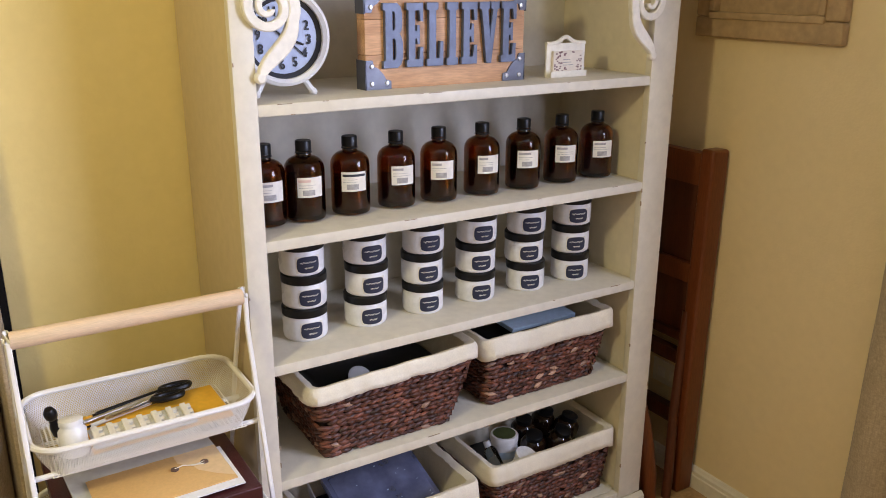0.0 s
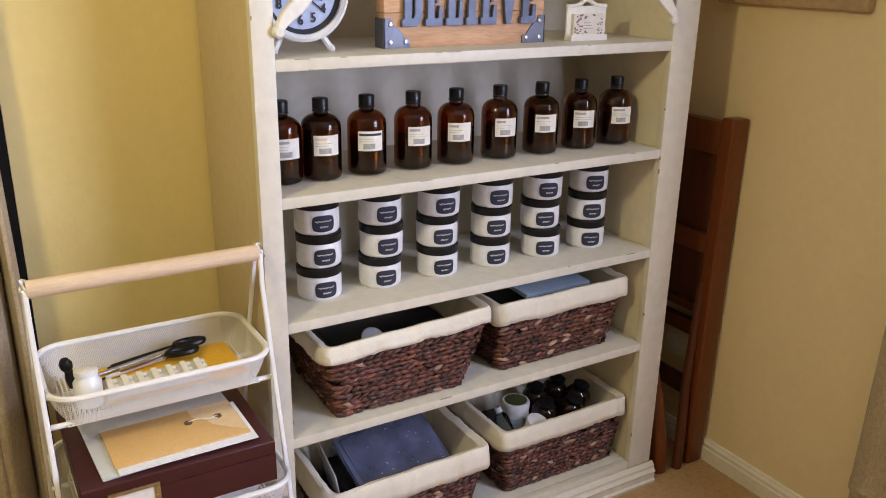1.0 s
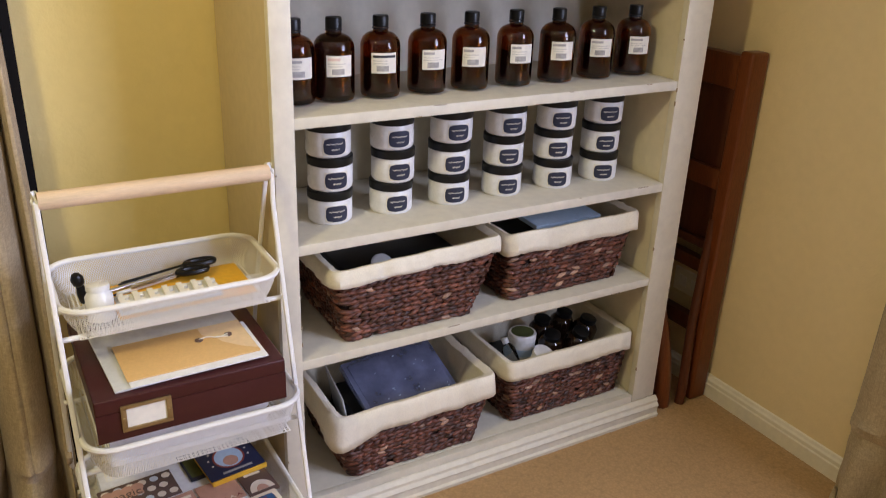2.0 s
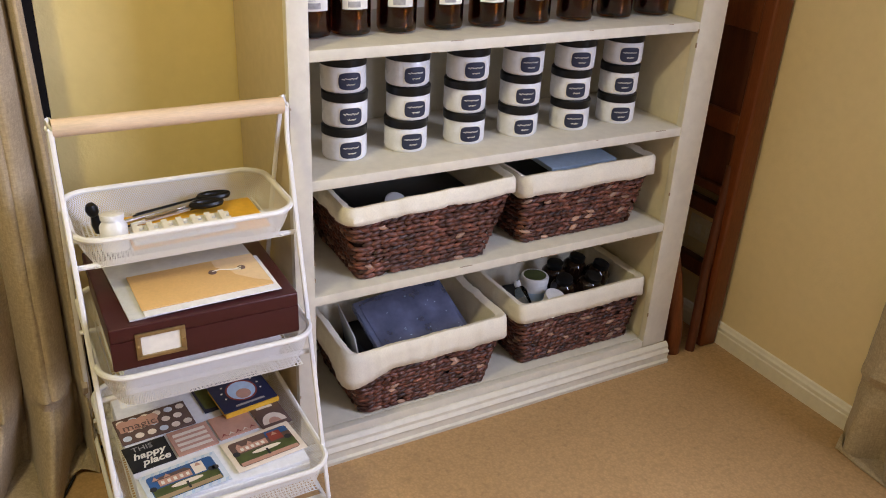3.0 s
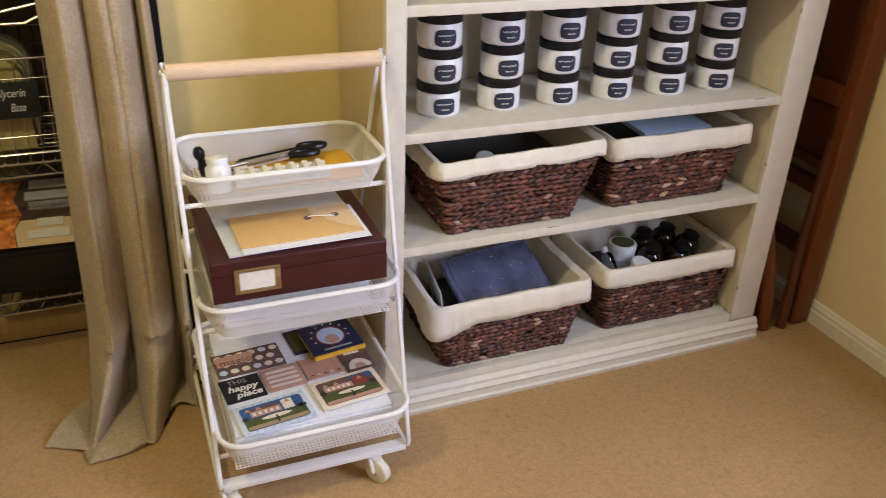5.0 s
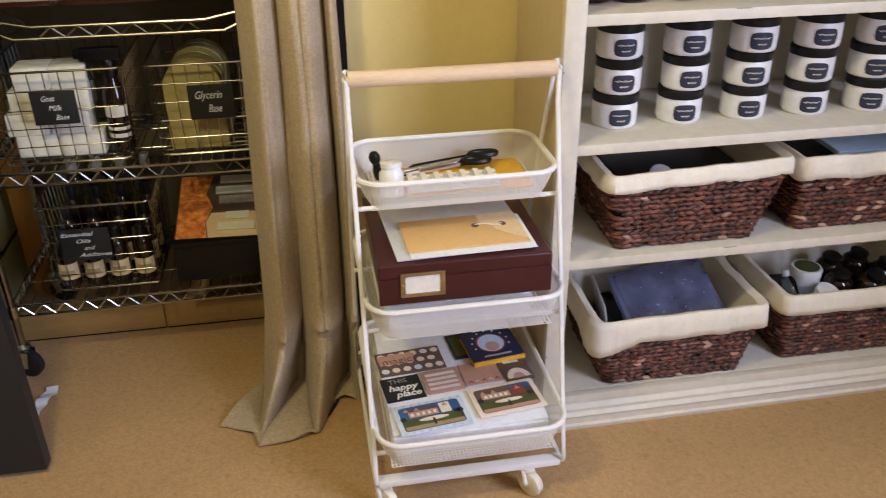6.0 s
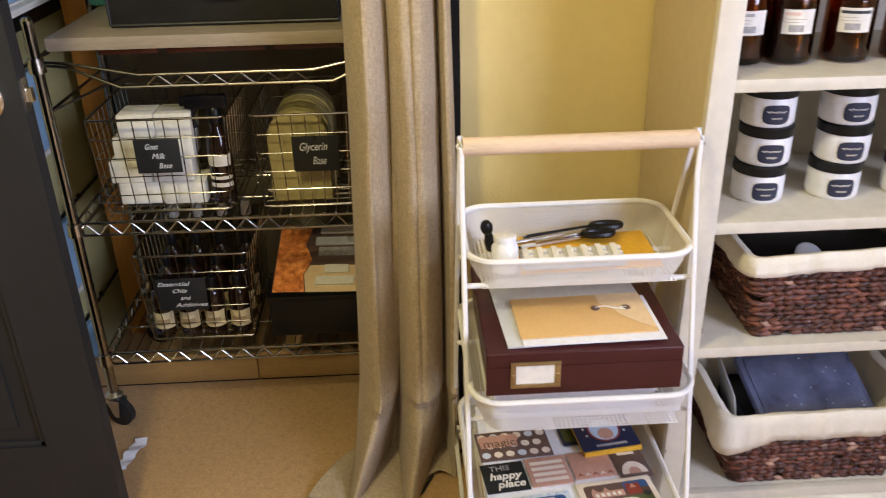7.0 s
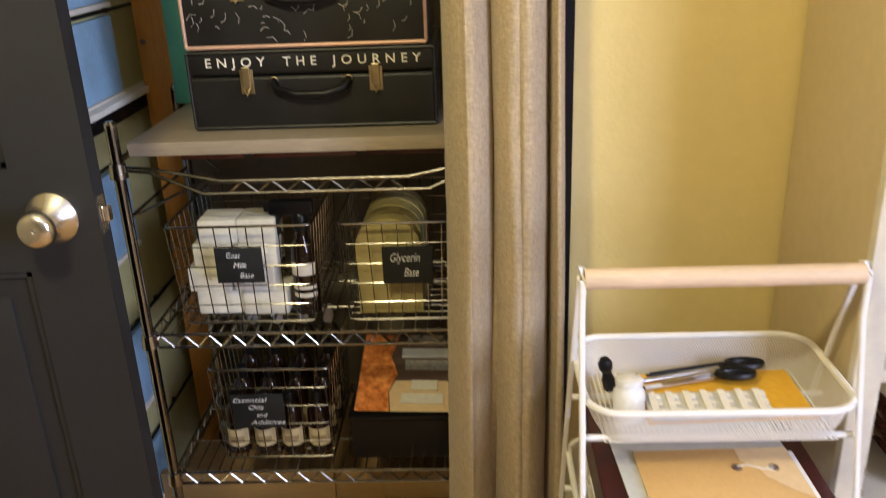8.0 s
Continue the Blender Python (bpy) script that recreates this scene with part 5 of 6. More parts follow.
PINKISH = mat("salmon_print", (0.52, 0.29, 0.21), 0.5, var=0.1)
STRIPE = mat("pale_stripe_print", (0.62, 0.68, 0.74), 0.5, var=0.06)
CREAMP = mat("cream_print", (0.80, 0.70, 0.58), 0.5, var=0.05)
c, m, w, h = card("picture_card", "printed card with a cartoon boat house on a river", 0.182, 0.330, 1.312, 1.404, 7, BLUE_SKY, STRIPE, 0.003)
blob(c, "grass", m, rect(-w * 0.84, w * 0.84, -h * 0.78, -h * 0.05), GREEN)
blob(c, "path", m, oval(0.02 * w, -h * 0.22, w * 0.42, h * 0.13), CREAMP, 0.0034)
blob(c, "road", m, rect(-w * 0.82, w * 0.82, -h * 0.76, -h * 0.52), TAN_PRINT, 0.0033)
blob(c, "house", m, rect(-w * 0.62, w * 0.22, h * 0.02, h * 0.42), PINKISH, 0.0035)
blob(c, "roof", m, [(-w * 0.72, h * 0.40), (w * 0.28, h * 0.40), (w * 0.12, h * 0.62), (-w * 0.55, h * 0.58)], BROWN_PRINT, 0.0037)
blob(c, "tower", m, rect(w * 0.28, w * 0.58, h * 0.0, h * 0.68), CREAMP, 0.0036)
for k in range(5):
    blob(c, "window_print", m, rect(-w * 0.56 + w * 0.16 * k, -w * 0.48 + w * 0.16 * k, h * 0.10, h * 0.30), LABEL, 0.0039)
blob(c, "post_print", m, rect(-w * 0.02, w * 0.04, -h * 0.66, -h * 0.22), INK, 0.0039)
for k in range(9):
    xb = -w + 2 * w * (k + 0.5) / 9
    for yy in (-h * 0.90, h * 0.90):
        blob(c, "edge_stripe", m, [(xb - w * 0.05, yy - h * 0.08), (xb + w * 0.03, yy - h * 0.08), (xb + w * 0.08, yy + h * 0.08), (xb, yy + h * 0.08)], BLUE_PALE, 0.0024)
for q in (-0.66, -0.36, 0.44):
    blob(c, "gable_print", m, [(w * (q - 0.09), h * 0.44), (w * (q + 0.09), h * 0.44), (w * q, h * 0.66)], PINKISH, 0.0041)
for q in (-0.80, 0.70, 0.80):
    blob(c, "shrub_print", m, dot(w * q, -h * 0.02, w * 0.09, 10), INK, 0.0040)
c, m, w, h = card("picture_card", "printed card with a cartoon brick house by a road", 0.345, 0.490, 1.338, 1.434, 7, BROWN_PRINT, CREAMP, 0.003)
blob(c, "grass", m, rect(-w * 0.84, w * 0.84, -h * 0.60, -h * 0.02), GREEN)
blob(c, "path", m, oval(0.02 * w, -h * 0.20, w * 0.42, h * 0.12), CREAMP, 0.0034)
blob(c, "sky_print", m, rect(w * 0.2, w * 0.84, h * 0.40, h * 0.76), BLUE_SKY, 0.0033)
blob(c, "house", m, rect(-w * 0.70, w * 0.16, h * 0.06, h * 0.40), PINKISH, 0.0035)
blob(c, "tower", m, rect(w * 0.24, w * 0.62, h * 0.06, h * 0.64), RED, 0.0036)
for k in range(5):
    blob(c, "window_print", m, rect(-w * 0.62 + w * 0.15 * k, -w * 0.53 + w * 0.15 * k, h * 0.12, h * 0.30), LABEL, 0.0039)
blob(c, "road", m, rect(-w * 0.82, w * 0.82, -h * 0.78, -h * 0.56), PINKISH, 0.0033)
for q in (-0.62, -0.30, 0.43):
    blob(c, "gable_print", m, [(w * (q - 0.09), h * 0.40), (w * (q + 0.09), h * 0.40), (w * q, h * 0.62)], PINKISH, 0.0041)
blob(c, "post_print", m, rect(-w * 0.02, w * 0.04, -h * 0.62, -h * 0.22), INK, 0.0039)
for q in (-0.78, 0.72):
    blob(c, "shrub_print", m, dot(w * q, h * 0.02, w * 0.10, 10), INK, 0.0040)
c, m, w, h = card("word_card", "charcoal card with white script lettering", 0.168, 0.252, 1.420, 1.500, 6, CHALK, CHALK)
lettering("lettering", "THIS", 0.020, 0.0002, LABEL_GREY, c, m @ pose(-0.006, 0.024, 0.0028))
lettering("lettering", "happy", 0.026, 0.0002, LABEL, c, m @ pose(0.0, 0.002, 0.0028), bold=0.0007, shear=0.25)
lettering("lettering", "place", 0.026, 0.0002, LABEL, c, m @ pose(0.008, -0.021, 0.0028), bold=0.0007, shear=0.25)
c, m, w, h = card("stripe_card", "pink and cream striped journalling card", 0.256, 0.338, 1.432, 1.512, 6, PINKISH, PINKISH)
for k in range(4):
    blob(c, "stripe", m, rect(-w * 0.8, w * 0.8, -h * 0.75 + h * 0.40 * k, -h * 0.52 + h * 0.40 * k), CREAMP)
c, m, w, h = card("salmon_card", "salmon pink patterned card", 0.342, 0.424, 1.446, 1.522, 6, PINKISH, PINKISH)
for k in range(5):
    blob(c, "zigzag", m, [(-w * 0.9 + w * 0.36 * k, -h * 0.9), (-w * 0.72 + w * 0.36 * k, -h * 0.6), (-w * 0.54 + w * 0.36 * k, -h * 0.9), (-w * 0.72 + w * 0.36 * k, -h * 0.75)], CREAMP if k % 2 else RED)
c, m, w, h = card("brown_card", "dark brown card with a cream arch motif", 0.428, 0.492, 1.440, 1.530, 6, BROWN_PRINT, BROWN_PRINT)
blob(c, "arch", m, [(w * 0.8 * math.cos(a), -h * 0.75 + h * 0.75 * math.sin(a)) for a in [math.pi * i / 12 for i in range(13)]], CREAMP)
blob(c, "arch_core", m, [(w * 0.4 * math.cos(a), -h * 0.75 + h * 0.4 * math.sin(a)) for a in [math.pi * i / 12 for i in range(13)]], PINKISH, 0.0034)
blob(c, "script_bar", m, rect(-w * 0.6, w * 0.5, h * 0.45, h * 0.62), CREAMP)
c, m, w, h = card("dotted_card", "charcoal card with pale dots and a cloud banner", 0.165, 0.312, 1.512, 1.598, 5, BROWN_PRINT, BROWN_PRINT)
rnd = random.Random(4)
for i in range(6):
    for k in range(3):
        x, y = -w * 0.82 + w * 0.33 * i + (w * 0.16 if k % 2 else 0), -h * 0.65 + h * 0.64 * k
        if abs(x) < w * 0.9:
            blob(c, "dot", m, dot(x, y, 0.0088), CREAMP if (i + k) % 3 else STRIPE)
bm = bmesh.new()
blob(c, "banner", m, rect(-w * 0.92, w * 0.12, -h * 0.15, h * 0.42), PINKISH, 0.0034)
for q in range(4):
    blob(c, "banner_cloud", m, dot(-w * 0.78 + w * 0.26 * q, h * 0.42, 0.013), PINKISH, 0.0036 + 0.0001 * q)
lettering("lettering", "magic", 0.030, 0.0002, BROWN_PRINT, c, m @ pose(-w * 0.38, h * 0.12, 0.0040))
c, m, w, h = card("dark_card", "dark green printed card", 0.335, 0.402, 1.545, 1.640, 6, GREEN, NAVY)
bk = thing("navy_booklet", "small navy booklet with a round picture badge and yellow edge", "booklet")
BM_ = pose(0.425, 1.560, zc + 0.006, 4, 0, 8)
part("page_block", box(bmesh.new(), -0.058, 0.062, -0.050, 0.050, 0, 0.010, bevel=0.001, m=BM_), YELLOW, bk, smooth=False)
part("cover", box(bmesh.new(), -0.060, 0.060, -0.046, 0.054, 0.0102, 0.014, bevel=0.001, m=BM_), NAVY, bk)
blob(bk, "badge_rim", BM_, dot(0.0, 0.006, 0.034, 28), RED, 0.0144)
blob(bk, "badge", BM_, dot(0.0, 0.006, 0.030, 28), BLUE_PALE, 0.0147)
blob(bk, "badge_land", BM_, dot(0.0, -0.006, 0.016, 20), PINKISH, 0.0150)
for q in range(9):
    a = radians(200 - 27 * q)
    blob(bk, "letter_bar", BM_, dot(0.042 * math.cos(a), 0.008 + 0.042 * math.sin(a), 0.0028, 6), LABEL, 0.0146)
blob(bk, "title_bar", BM_, rect(-0.03, 0.034, -0.040, -0.034), LABEL_GREY, 0.0146)

# ---- the closet: wire kitchen cart ----
RX0, RX1, RYF, RYB = -0.700, 0.060, 1.960, 2.340
rack = thing("wire_kitchen_cart", "chrome wire kitchen cart on casters with a laminate worktop", "cart")
for x in (RX0, RX1):
    for y in (RYF, RYB):
        p = part("post", T([(x, y, 0.075), (x, y, 0.985)], 0.0115, n=14), DARK_CHROME, rack)
        part("post_cap", lathe(bmesh.new(), [(0.0118, 0.985), (0.012, 0.992), (0.007, 0.998), (0, 0.999)], n=14, at=(x, y, 0)), CHROME, p)
        for z in (0.185, 0.53, 0.90):
            part("collar", lathe(bmesh.new(), [(0.0118, -0.016), (0.0175, -0.014), (0.0155, 0.016), (0.0118, 0.017)], n=14, at=(x, y, z)), CHROME, p)
        w = part("caster", lathe(bmesh.new(), [(0, -0.013), (0.030, -0.013), (0.0375, -0.008), (0.0375, 0.008), (0.030, 0.013), (0, 0.013)], n=24, m=pose(0, 0, 0, 0, 90, 68), at=(x + 0.012, y - 0.012, 0.038)), RUBBER, rack, "black rubber caster wheel")
        bm = bmesh.new()
        lathe(bm, [(0.0, 0.0755), (0.021, 0.0755), (0.022, 0.082), (0.010, 0.092), (0, 0.092)], n=14, at=(x, y, 0))
        part("swivel", bm, STEEL, w)
        bm = bmesh.new()
        d = Vector((math.cos(radians(68)), math.sin(radians(68)), 0))
        for q in (-1, 1):
            o = Vector((x + 0.012, y - 0.012, 0)) + d * 0.016 * q
            e = Vector((d.y, -d.x, 0))
            vs = [o + e * 0.006 + Vector((0, 0, 0.030)), o - e * 0.006 + Vector((0, 0, 0.030)), o - e * 0.024 + Vector((0, 0, 0.077)), o + e * 0.014 + Vector((0, 0, 0.077))]
            fr = [bm.verts.new(v + d * 0.0012) for v in vs]
            bk_ = [bm.verts.new(v - d * 0.0012) for v in vs]
            bm.faces.new(fr)
            bm.faces.new(bk_[::-1])
            for i in range(4):
                bm.faces.new((fr[i], fr[(i + 1) % 4], bk_[(i + 1) % 4], bk_[i]))
        part("fork", bm, STEEL, w, smooth=False)


def zigzag(bm, a, b, z0, z1, n):
    a, b = Vector(a), Vector(b)
    pts = []
    for i in range(n + 1):
        p = a + (b - a) * i / n
        pts.append((p.x, p.y, z1 if i % 2 else z0))
    tube(bm, pts, 0.0030, n=6)


def wire_shelf(z):
    s = part("wire_shelf", bmesh.new(), CHROME, rack)
    for (a, b), k in ((((RX0, RYF), (RX1, RYF)), 30), (((RX0, RYB), (RX1, RYB)), 30), (((RX0, RYF), (RX0, RYB)), 14), (((RX1, RYF), (RX1, RYB)), 14)):
        bm = bmesh.new()
        for zz in (z - 0.015, z + 0.014):
            tube(bm, [(*a, zz), (*b, zz)], 0.0034, n=8)
        zigzag(bm, (*a, 0), (*b, 0), z - 0.014, z + 0.013, k)
        part("truss", bm, CHROME, s)
    for i in range(1, 30):
        x = RX0 + (RX1 - RX0) * i / 30
        part("wire", T([(x, RYF, z + 0.0185), (x, RYB, z + 0.0185)], 0.0018, n=6), CHROME, s)
    for y in (RYF + 0.12, RYB - 0.12):
        part("cross_wire", T([(RX0, y, z + 0.0145), (RX1, y, z + 0.0145)], 0.0026, n=6), CHROME, s)


wire_shelf(0.185)
wire_shelf(0.530)
# drawer frame under the worktop: its front dips in the middle
for y in (RYF, RYB):
    s = part("drawer_rail", bmesh.new(), CHROME, rack)
    hi, lo = 0.905, 0.862
    for dz, (xa, xb) in ((0.013, (RX0 + 0.20, RX1 - 0.20)), (-0.012, (RX0 + 0.16, RX1 - 0.16))):
        part("rail_rod", T([(RX0, y, hi + dz * 0.3), (RX0 + 0.06, y, hi + dz * 0.3 - 0.006), (xa, y, lo + dz), (xb, y, lo + dz), (RX1 - 0.06, y, hi + dz * 0.3 - 0.006), (RX1, y, hi + dz * 0.3)], 0.0034, n=8), CHROME, s)
    bm = bmesh.new()
    zigzag(bm, (RX0 + 0.21, y, 0), (RX1 - 0.21, y, 0), lo - 0.011, lo + 0.012, 12)
    part("truss", bm, CHROME, s)
for x in (RX0, RX1):
    for z in (0.915, 0.80):
        part("side_rod", T([(x, RYF, z), (x, RYB, z)], 0.0034, n=8), DARK_CHROME, rack)
    part("brace", T([(x, RYF, 0.80), (x + 0.14 * (1 if x < -0.3 else -1), RYF + 0.19, 0.84), (x, RYB, 0.86)], 0.0030, n=6), DARK_CHROME, rack)
part("worktop", B(RX0 + 0.03, RX1 - 0.002, RYF - 0.012, RYB + 0.01, 0.930, 0.957, bevel=0.004), BOARD_TOP, rack, "grey brown laminate worktop")
for x0, x1 in ((-0.58, -0.46), (-0.44, -0.24), (-0.22, 0.0)):
    part("support_bar", B(x0, x1, RYF + 0.02, RYF + 0.045, 0.914, 0.9295, bevel=0.001), MAHOGANY_DARK, rack)


def wire_basket(x0, x1, y0, y1, z0, z1):
    t = thing("wire_basket", "silver wire grid basket with a chalkboard tag, on a wire shelf", "basket", "wire baskets")
    part("rim", T([(x, y, z1) for x, y in round_rect(x0, x1, y0, y1, 0.015, 4)], 0.0028, n=8, closed=True), CHROME, t)
    part("base_ring", T([(x, y, z0 + 0.002) for x, y in round_rect(x0 + 0.012, x1 - 0.012, y0 + 0.012, y1 - 0.012, 0.015, 4)], 0.0022, n=6, closed=True), CHROME, t)
    nx, ny, nz = max(6, int((x1 - x0) / 0.030)), max(6, int((y1 - y0) / 0.030)), max(3, int((z1 - z0) / 0.042))
    for i in range(nx + 1):
        u = i / nx
        xt, xb = x0 + (x1 - x0) * u, x0 + 0.012 + (x1 - x0 - 0.024) * u
        part("wire", T([(xt, y0, z1), (xb, y0 + 0.012, z0 + 0.002), (xb, y1 - 0.012, z0 + 0.002), (xt, y1, z1)], 0.0013, n=5), CHROME, t)
    for i in range(ny + 1):
        u = i / ny
        yt, yb_ = y0 + (y1 - y0) * u, y0 + 0.012 + (y1 - y0 - 0.024) * u
        part("wire", T([(x0, yt, z1), (x0 + 0.012, yb_, z0 + 0.0045), (x1 - 0.012, yb_, z0 + 0.0045), (x1, yt, z1)], 0.0013, n=5), CHROME, t)
    for k in range(1, nz):
        u = k / nz
        d = 0.012 * (1 - u)
        part("hoop", T([(x, y, z0 + (z1 - z0) * u) for x, y in round_rect(x0 + d, x1 - d, y0 + d, y1 - d, 0.015, 4)], 0.0013, n=5, closed=True), CHROME, t)
    return t


def chalk_tag(x0, x1, y, z0, z1, lines):
    t = thing("chalkboard_tag", "small black chalkboard tag with white handwriting on wire basket", "tag", "chalkboard tags")
    part("board", B(x0, x1, y, y + 0.003, z0, z1, bevel=0.001), CHALK, t)
    part("hook", T([((x0 + x1) / 2, y - 0.001, z1 - 0.008), ((x0 + x1) / 2, y - 0.002, z1 + 0.003), ((x0 + x1) / 2, y + 0.008, z1 + 0.006)], 0.0010, n=5), CHROME, t)
    n = len(lines)
    for k, s in enumerate(lines):
        zz = z1 - (z1 - z0) * (k + 0.75) / (n + 0.5)
        xx = (x0 + x1) / 2 + 0.012 * (k - (n - 1) / 2)
        if s.startswith("#"):
            bm = bmesh.new()
            L = (x1 - x0) * len(s) / 14
            for q in range(4):
                pts = [(xx - L / 2 + L * (q + i / 8 * 0.9) / 4, y - 0.0008, zz + 0.0035 * math.sin(i * 2.1 + q)) for i in range(9)]
                tube(bm, pts, 0.0008, n=4)
            part("chalk_line", bm, CHALK_INK, t)
        else:
            lettering("chalk_word", s, (z1 - z0) / (n + 0.4) * 0.78, 0.0002, CHALK_INK, t, at_front(xx, y - 0.0006, zz), shear=0.35, width=(x1 - x0) * (0.074 * len(s)))
    return t


ZM, ZL = 0.530 + 0.0205, 0.185 + 0.0205
wire_basket(-0.640, -0.343, 1.985, 2.290, ZM, ZM + 0.221)
wire_basket(-0.292, -0.020, 1.985, 2.290, ZM, ZM + 0.221)
wire_basket(-0.600, -0.335, 1.990, 2.290, ZL, ZL + 0.235)
chalk_tag(-0.543, -0.446, 1.976, 0.652, 0.729, ["Goat", "Milk", "Base"])
chalk_tag(-0.203, -0.101, 1.976, 0.643, 0.724, ["Glycerin", "Base"])
chalk_tag(-0.555, -0.440, 1.980, 0.300, 0.385, ["Essential", "Oils", "and", "Additives"])
rnd = random.Random(6)
for r in range(4):
    for k in range(2):
        s = thing("soap_block", "white block of soap in a wire basket", "soap", "soap blocks")
        w = 0.080 if r == 3 else (0.098, 0.090, 0.088)[r]
        x = (-0.612, -0.620, -0.605, -0.588)[r] + (w + 0.002) * k + rnd.uniform(-0.003, 0.003)
        part("block", B(x, x + w, 2.020 + rnd.uniform(0, 0.01), 2.105, ZM + 0.007 + 0.0535 * r, ZM + 0.007 + 0.0535 * r + 0.0530, bevel=0.005), SOAP, s)
for k in range(5):
    s = thing("glycerin_slab", "pale yellow slab of glycerin soap standing in a wire basket", "soap", "glycerin slabs")
    bm = bmesh.new()
    x0, w, yb = -0.262 + 0.001 * k, 0.135, 2.02 + 0.045 * k
    out = [(x0, 0.0), (x0 + w, 0.0), (x0 + w, 0.15)] + [(x0 + w / 2 + w / 2 * math.cos(a), 0.15 + 0.062 * math.sin(a)) for a in [math.pi * i / 10 for i in range(1, 10)]] + [(x0, 0.15)]
    fr = [bm.verts.new((x, yb, ZM + 0.007 + z)) for x, z in out]
    bk_ = [bm.verts.new((x, yb + 0.036, ZM + 0.007 + z)) for x, z in out]
    bm.faces.new(fr)
    bm.faces.new(bk_[::-1])
    for i in range(len(out)):
        bm.faces.new((fr[i], fr[(i + 1) % len(out)], bk_[(i + 1) % len(out)], bk_[i]))
    for q in range(3):
        box(bm, x0 + 0.030 + 0.034 * q, x0 + 0.034 + 0.034 * q, yb - 0.0022, yb, ZM + 0.012, ZM + 0.145)
    part("slab", bm, GLYCERIN, s, smooth=False)
sp = thing("spray_bottle", "dark spray bottle with black trigger and white bands", "spray bottle", at=pose(-0.376, 2.045, ZM + 0.006))
part("body", lathe(bmesh.new(), [(0, 0), (0.027, 0.001), (0.028, 0.12), (0.025, 0.15), (0.013, 0.172), (0.013, 0.19), (0, 0.19)], n=24), DARK_GLASS, sp)
for z0, z1 in ((0.040, 0.050), (0.058, 0.066), (0.090, 0.118)):
    part("label", wrap(bmesh.new(), 0.0286, -150, -30, z0, z1), LABEL, sp)
bm = bmesh.new()
lathe(bm, [(0.016, 0.185), (0.017, 0.215), (0.012, 0.222), (0, 0.222)], n=18)
box(bm, -0.062, 0.030, -0.013, 0.013, 0.220, 0.250, bevel=0.006)
box(bm, -0.072, -0.060, -0.008, 0.008, 0.226, 0.246, bevel=0.002)
part("trigger_head", bm, BLACK_PLASTIC, sp)
part("trigger", T([(-0.040, 0, 0.222), (-0.050, 0, 0.20), (-0.046, 0, 0.175)], 0.006, n=8), BLACK_PLASTIC, sp)
first = None
for r in range(3):
    for k in range(4):
        m = pose(-0.563 + 0.062 * k + 0.004 * r, 2.030 + 0.066 * r, ZL + 0.007)
        if first is None:
            first = round_bottle("dropper_bottle", "small dark bottle with a cream label in a wire basket", 0.025, 0.150, DARK_GLASS, CAP, (0, 0, 0), cap_r=0.45)
            part("label", wrap(bmesh.new(), 0.0256, -160, -20, 0.022, 0.066), CREAM_LABEL, first)
            part("label_print", wrap(bmesh.new(), 0.0259, -130, -50, 0.032, 0.048), TAN_PRINT, first)
            tagged(first, group="bottles in the wire basket")
            first.matrix_basis = m
        else:
            copy_thing(first, m @ Matrix.Diagonal((1, 1, 1 + 0.20 * r, 1)))
for k in range(4):
    round_bottle("clear_bottle", "clear plastic bottle with a white cap behind the dark bottles", 0.026, 0.262, CLEAR_BOTTLE, JAR, (-0.560 + 0.062 * k, 2.235, ZL + 0.007), cap_r=0.5)
bx = thing("black_box", "black storage box on the lower wire shelf", "box")
part("box_body", B(-0.300, 0.020, 1.995, 2.27, ZL + 0.0005, ZL + 0.098, bevel=0.004), BLACK_PLASTIC, bx)
part("lid", B(-0.304, 0.024, 1.991, 2.274, ZL + 0.0985, ZL + 0.112, bevel=0.003), BLACK_PLASTIC, bx)
mg = thing("magazine", "orange flower printed magazine on a black box", "magazine")
MM = pose(-0.155, 2.110, ZL + 0.142, 22, 0, -3)
part("page_block", box(bmesh.new(), -0.135, 0.135, -0.11, 0.12, 0, 0.010, bevel=0.001, m=MM), BROWN_PRINT, mg, smooth=False)
blob(mg, "flower_print", MM, [(-0.133, -0.105), (-0.055, -0.105), (-0.062, -0.05), (-0.045, 0.0), (-0.065, 0.05), (-0.050, 0.117), (-0.133, 0.117)], ORANGE_PRINT, 0.0104)
blob(mg, "cream_print", MM, [(-0.052, -0.106), (0.132, -0.106), (0.132, -0.020), (-0.048, -0.020), (-0.060, -0.05)], KRAFT_FLAP, 0.0103)
part("support", box(bmesh.new(), -0.125, 0.125, 2.10 - 2.13, 0.115, -0.10, -0.001, m=MM), BLACK_PLASTIC, mg, smooth=False)
for k, (a, b, cw, mt) in enumerate(((-0.030, -0.085, 0.095, LABEL), (-0.010, -0.048, 0.060, LABEL), (-0.03, 0.01, 0.13, LABEL_GREY), (-0.04, 0.045, 0.14, PLASTIC_CLEAR), (-0.03, 0.085, 0.09, LABEL))):
    cd = thing("paper_card", "white paper tag lying on a magazine", "paper")
    part("card_sheet", box(bmesh.new(), a, a + cw, b, b + 0.026, 0.0106, 0.016, bevel=0.001, m=MM), mt, cd, smooth=False)

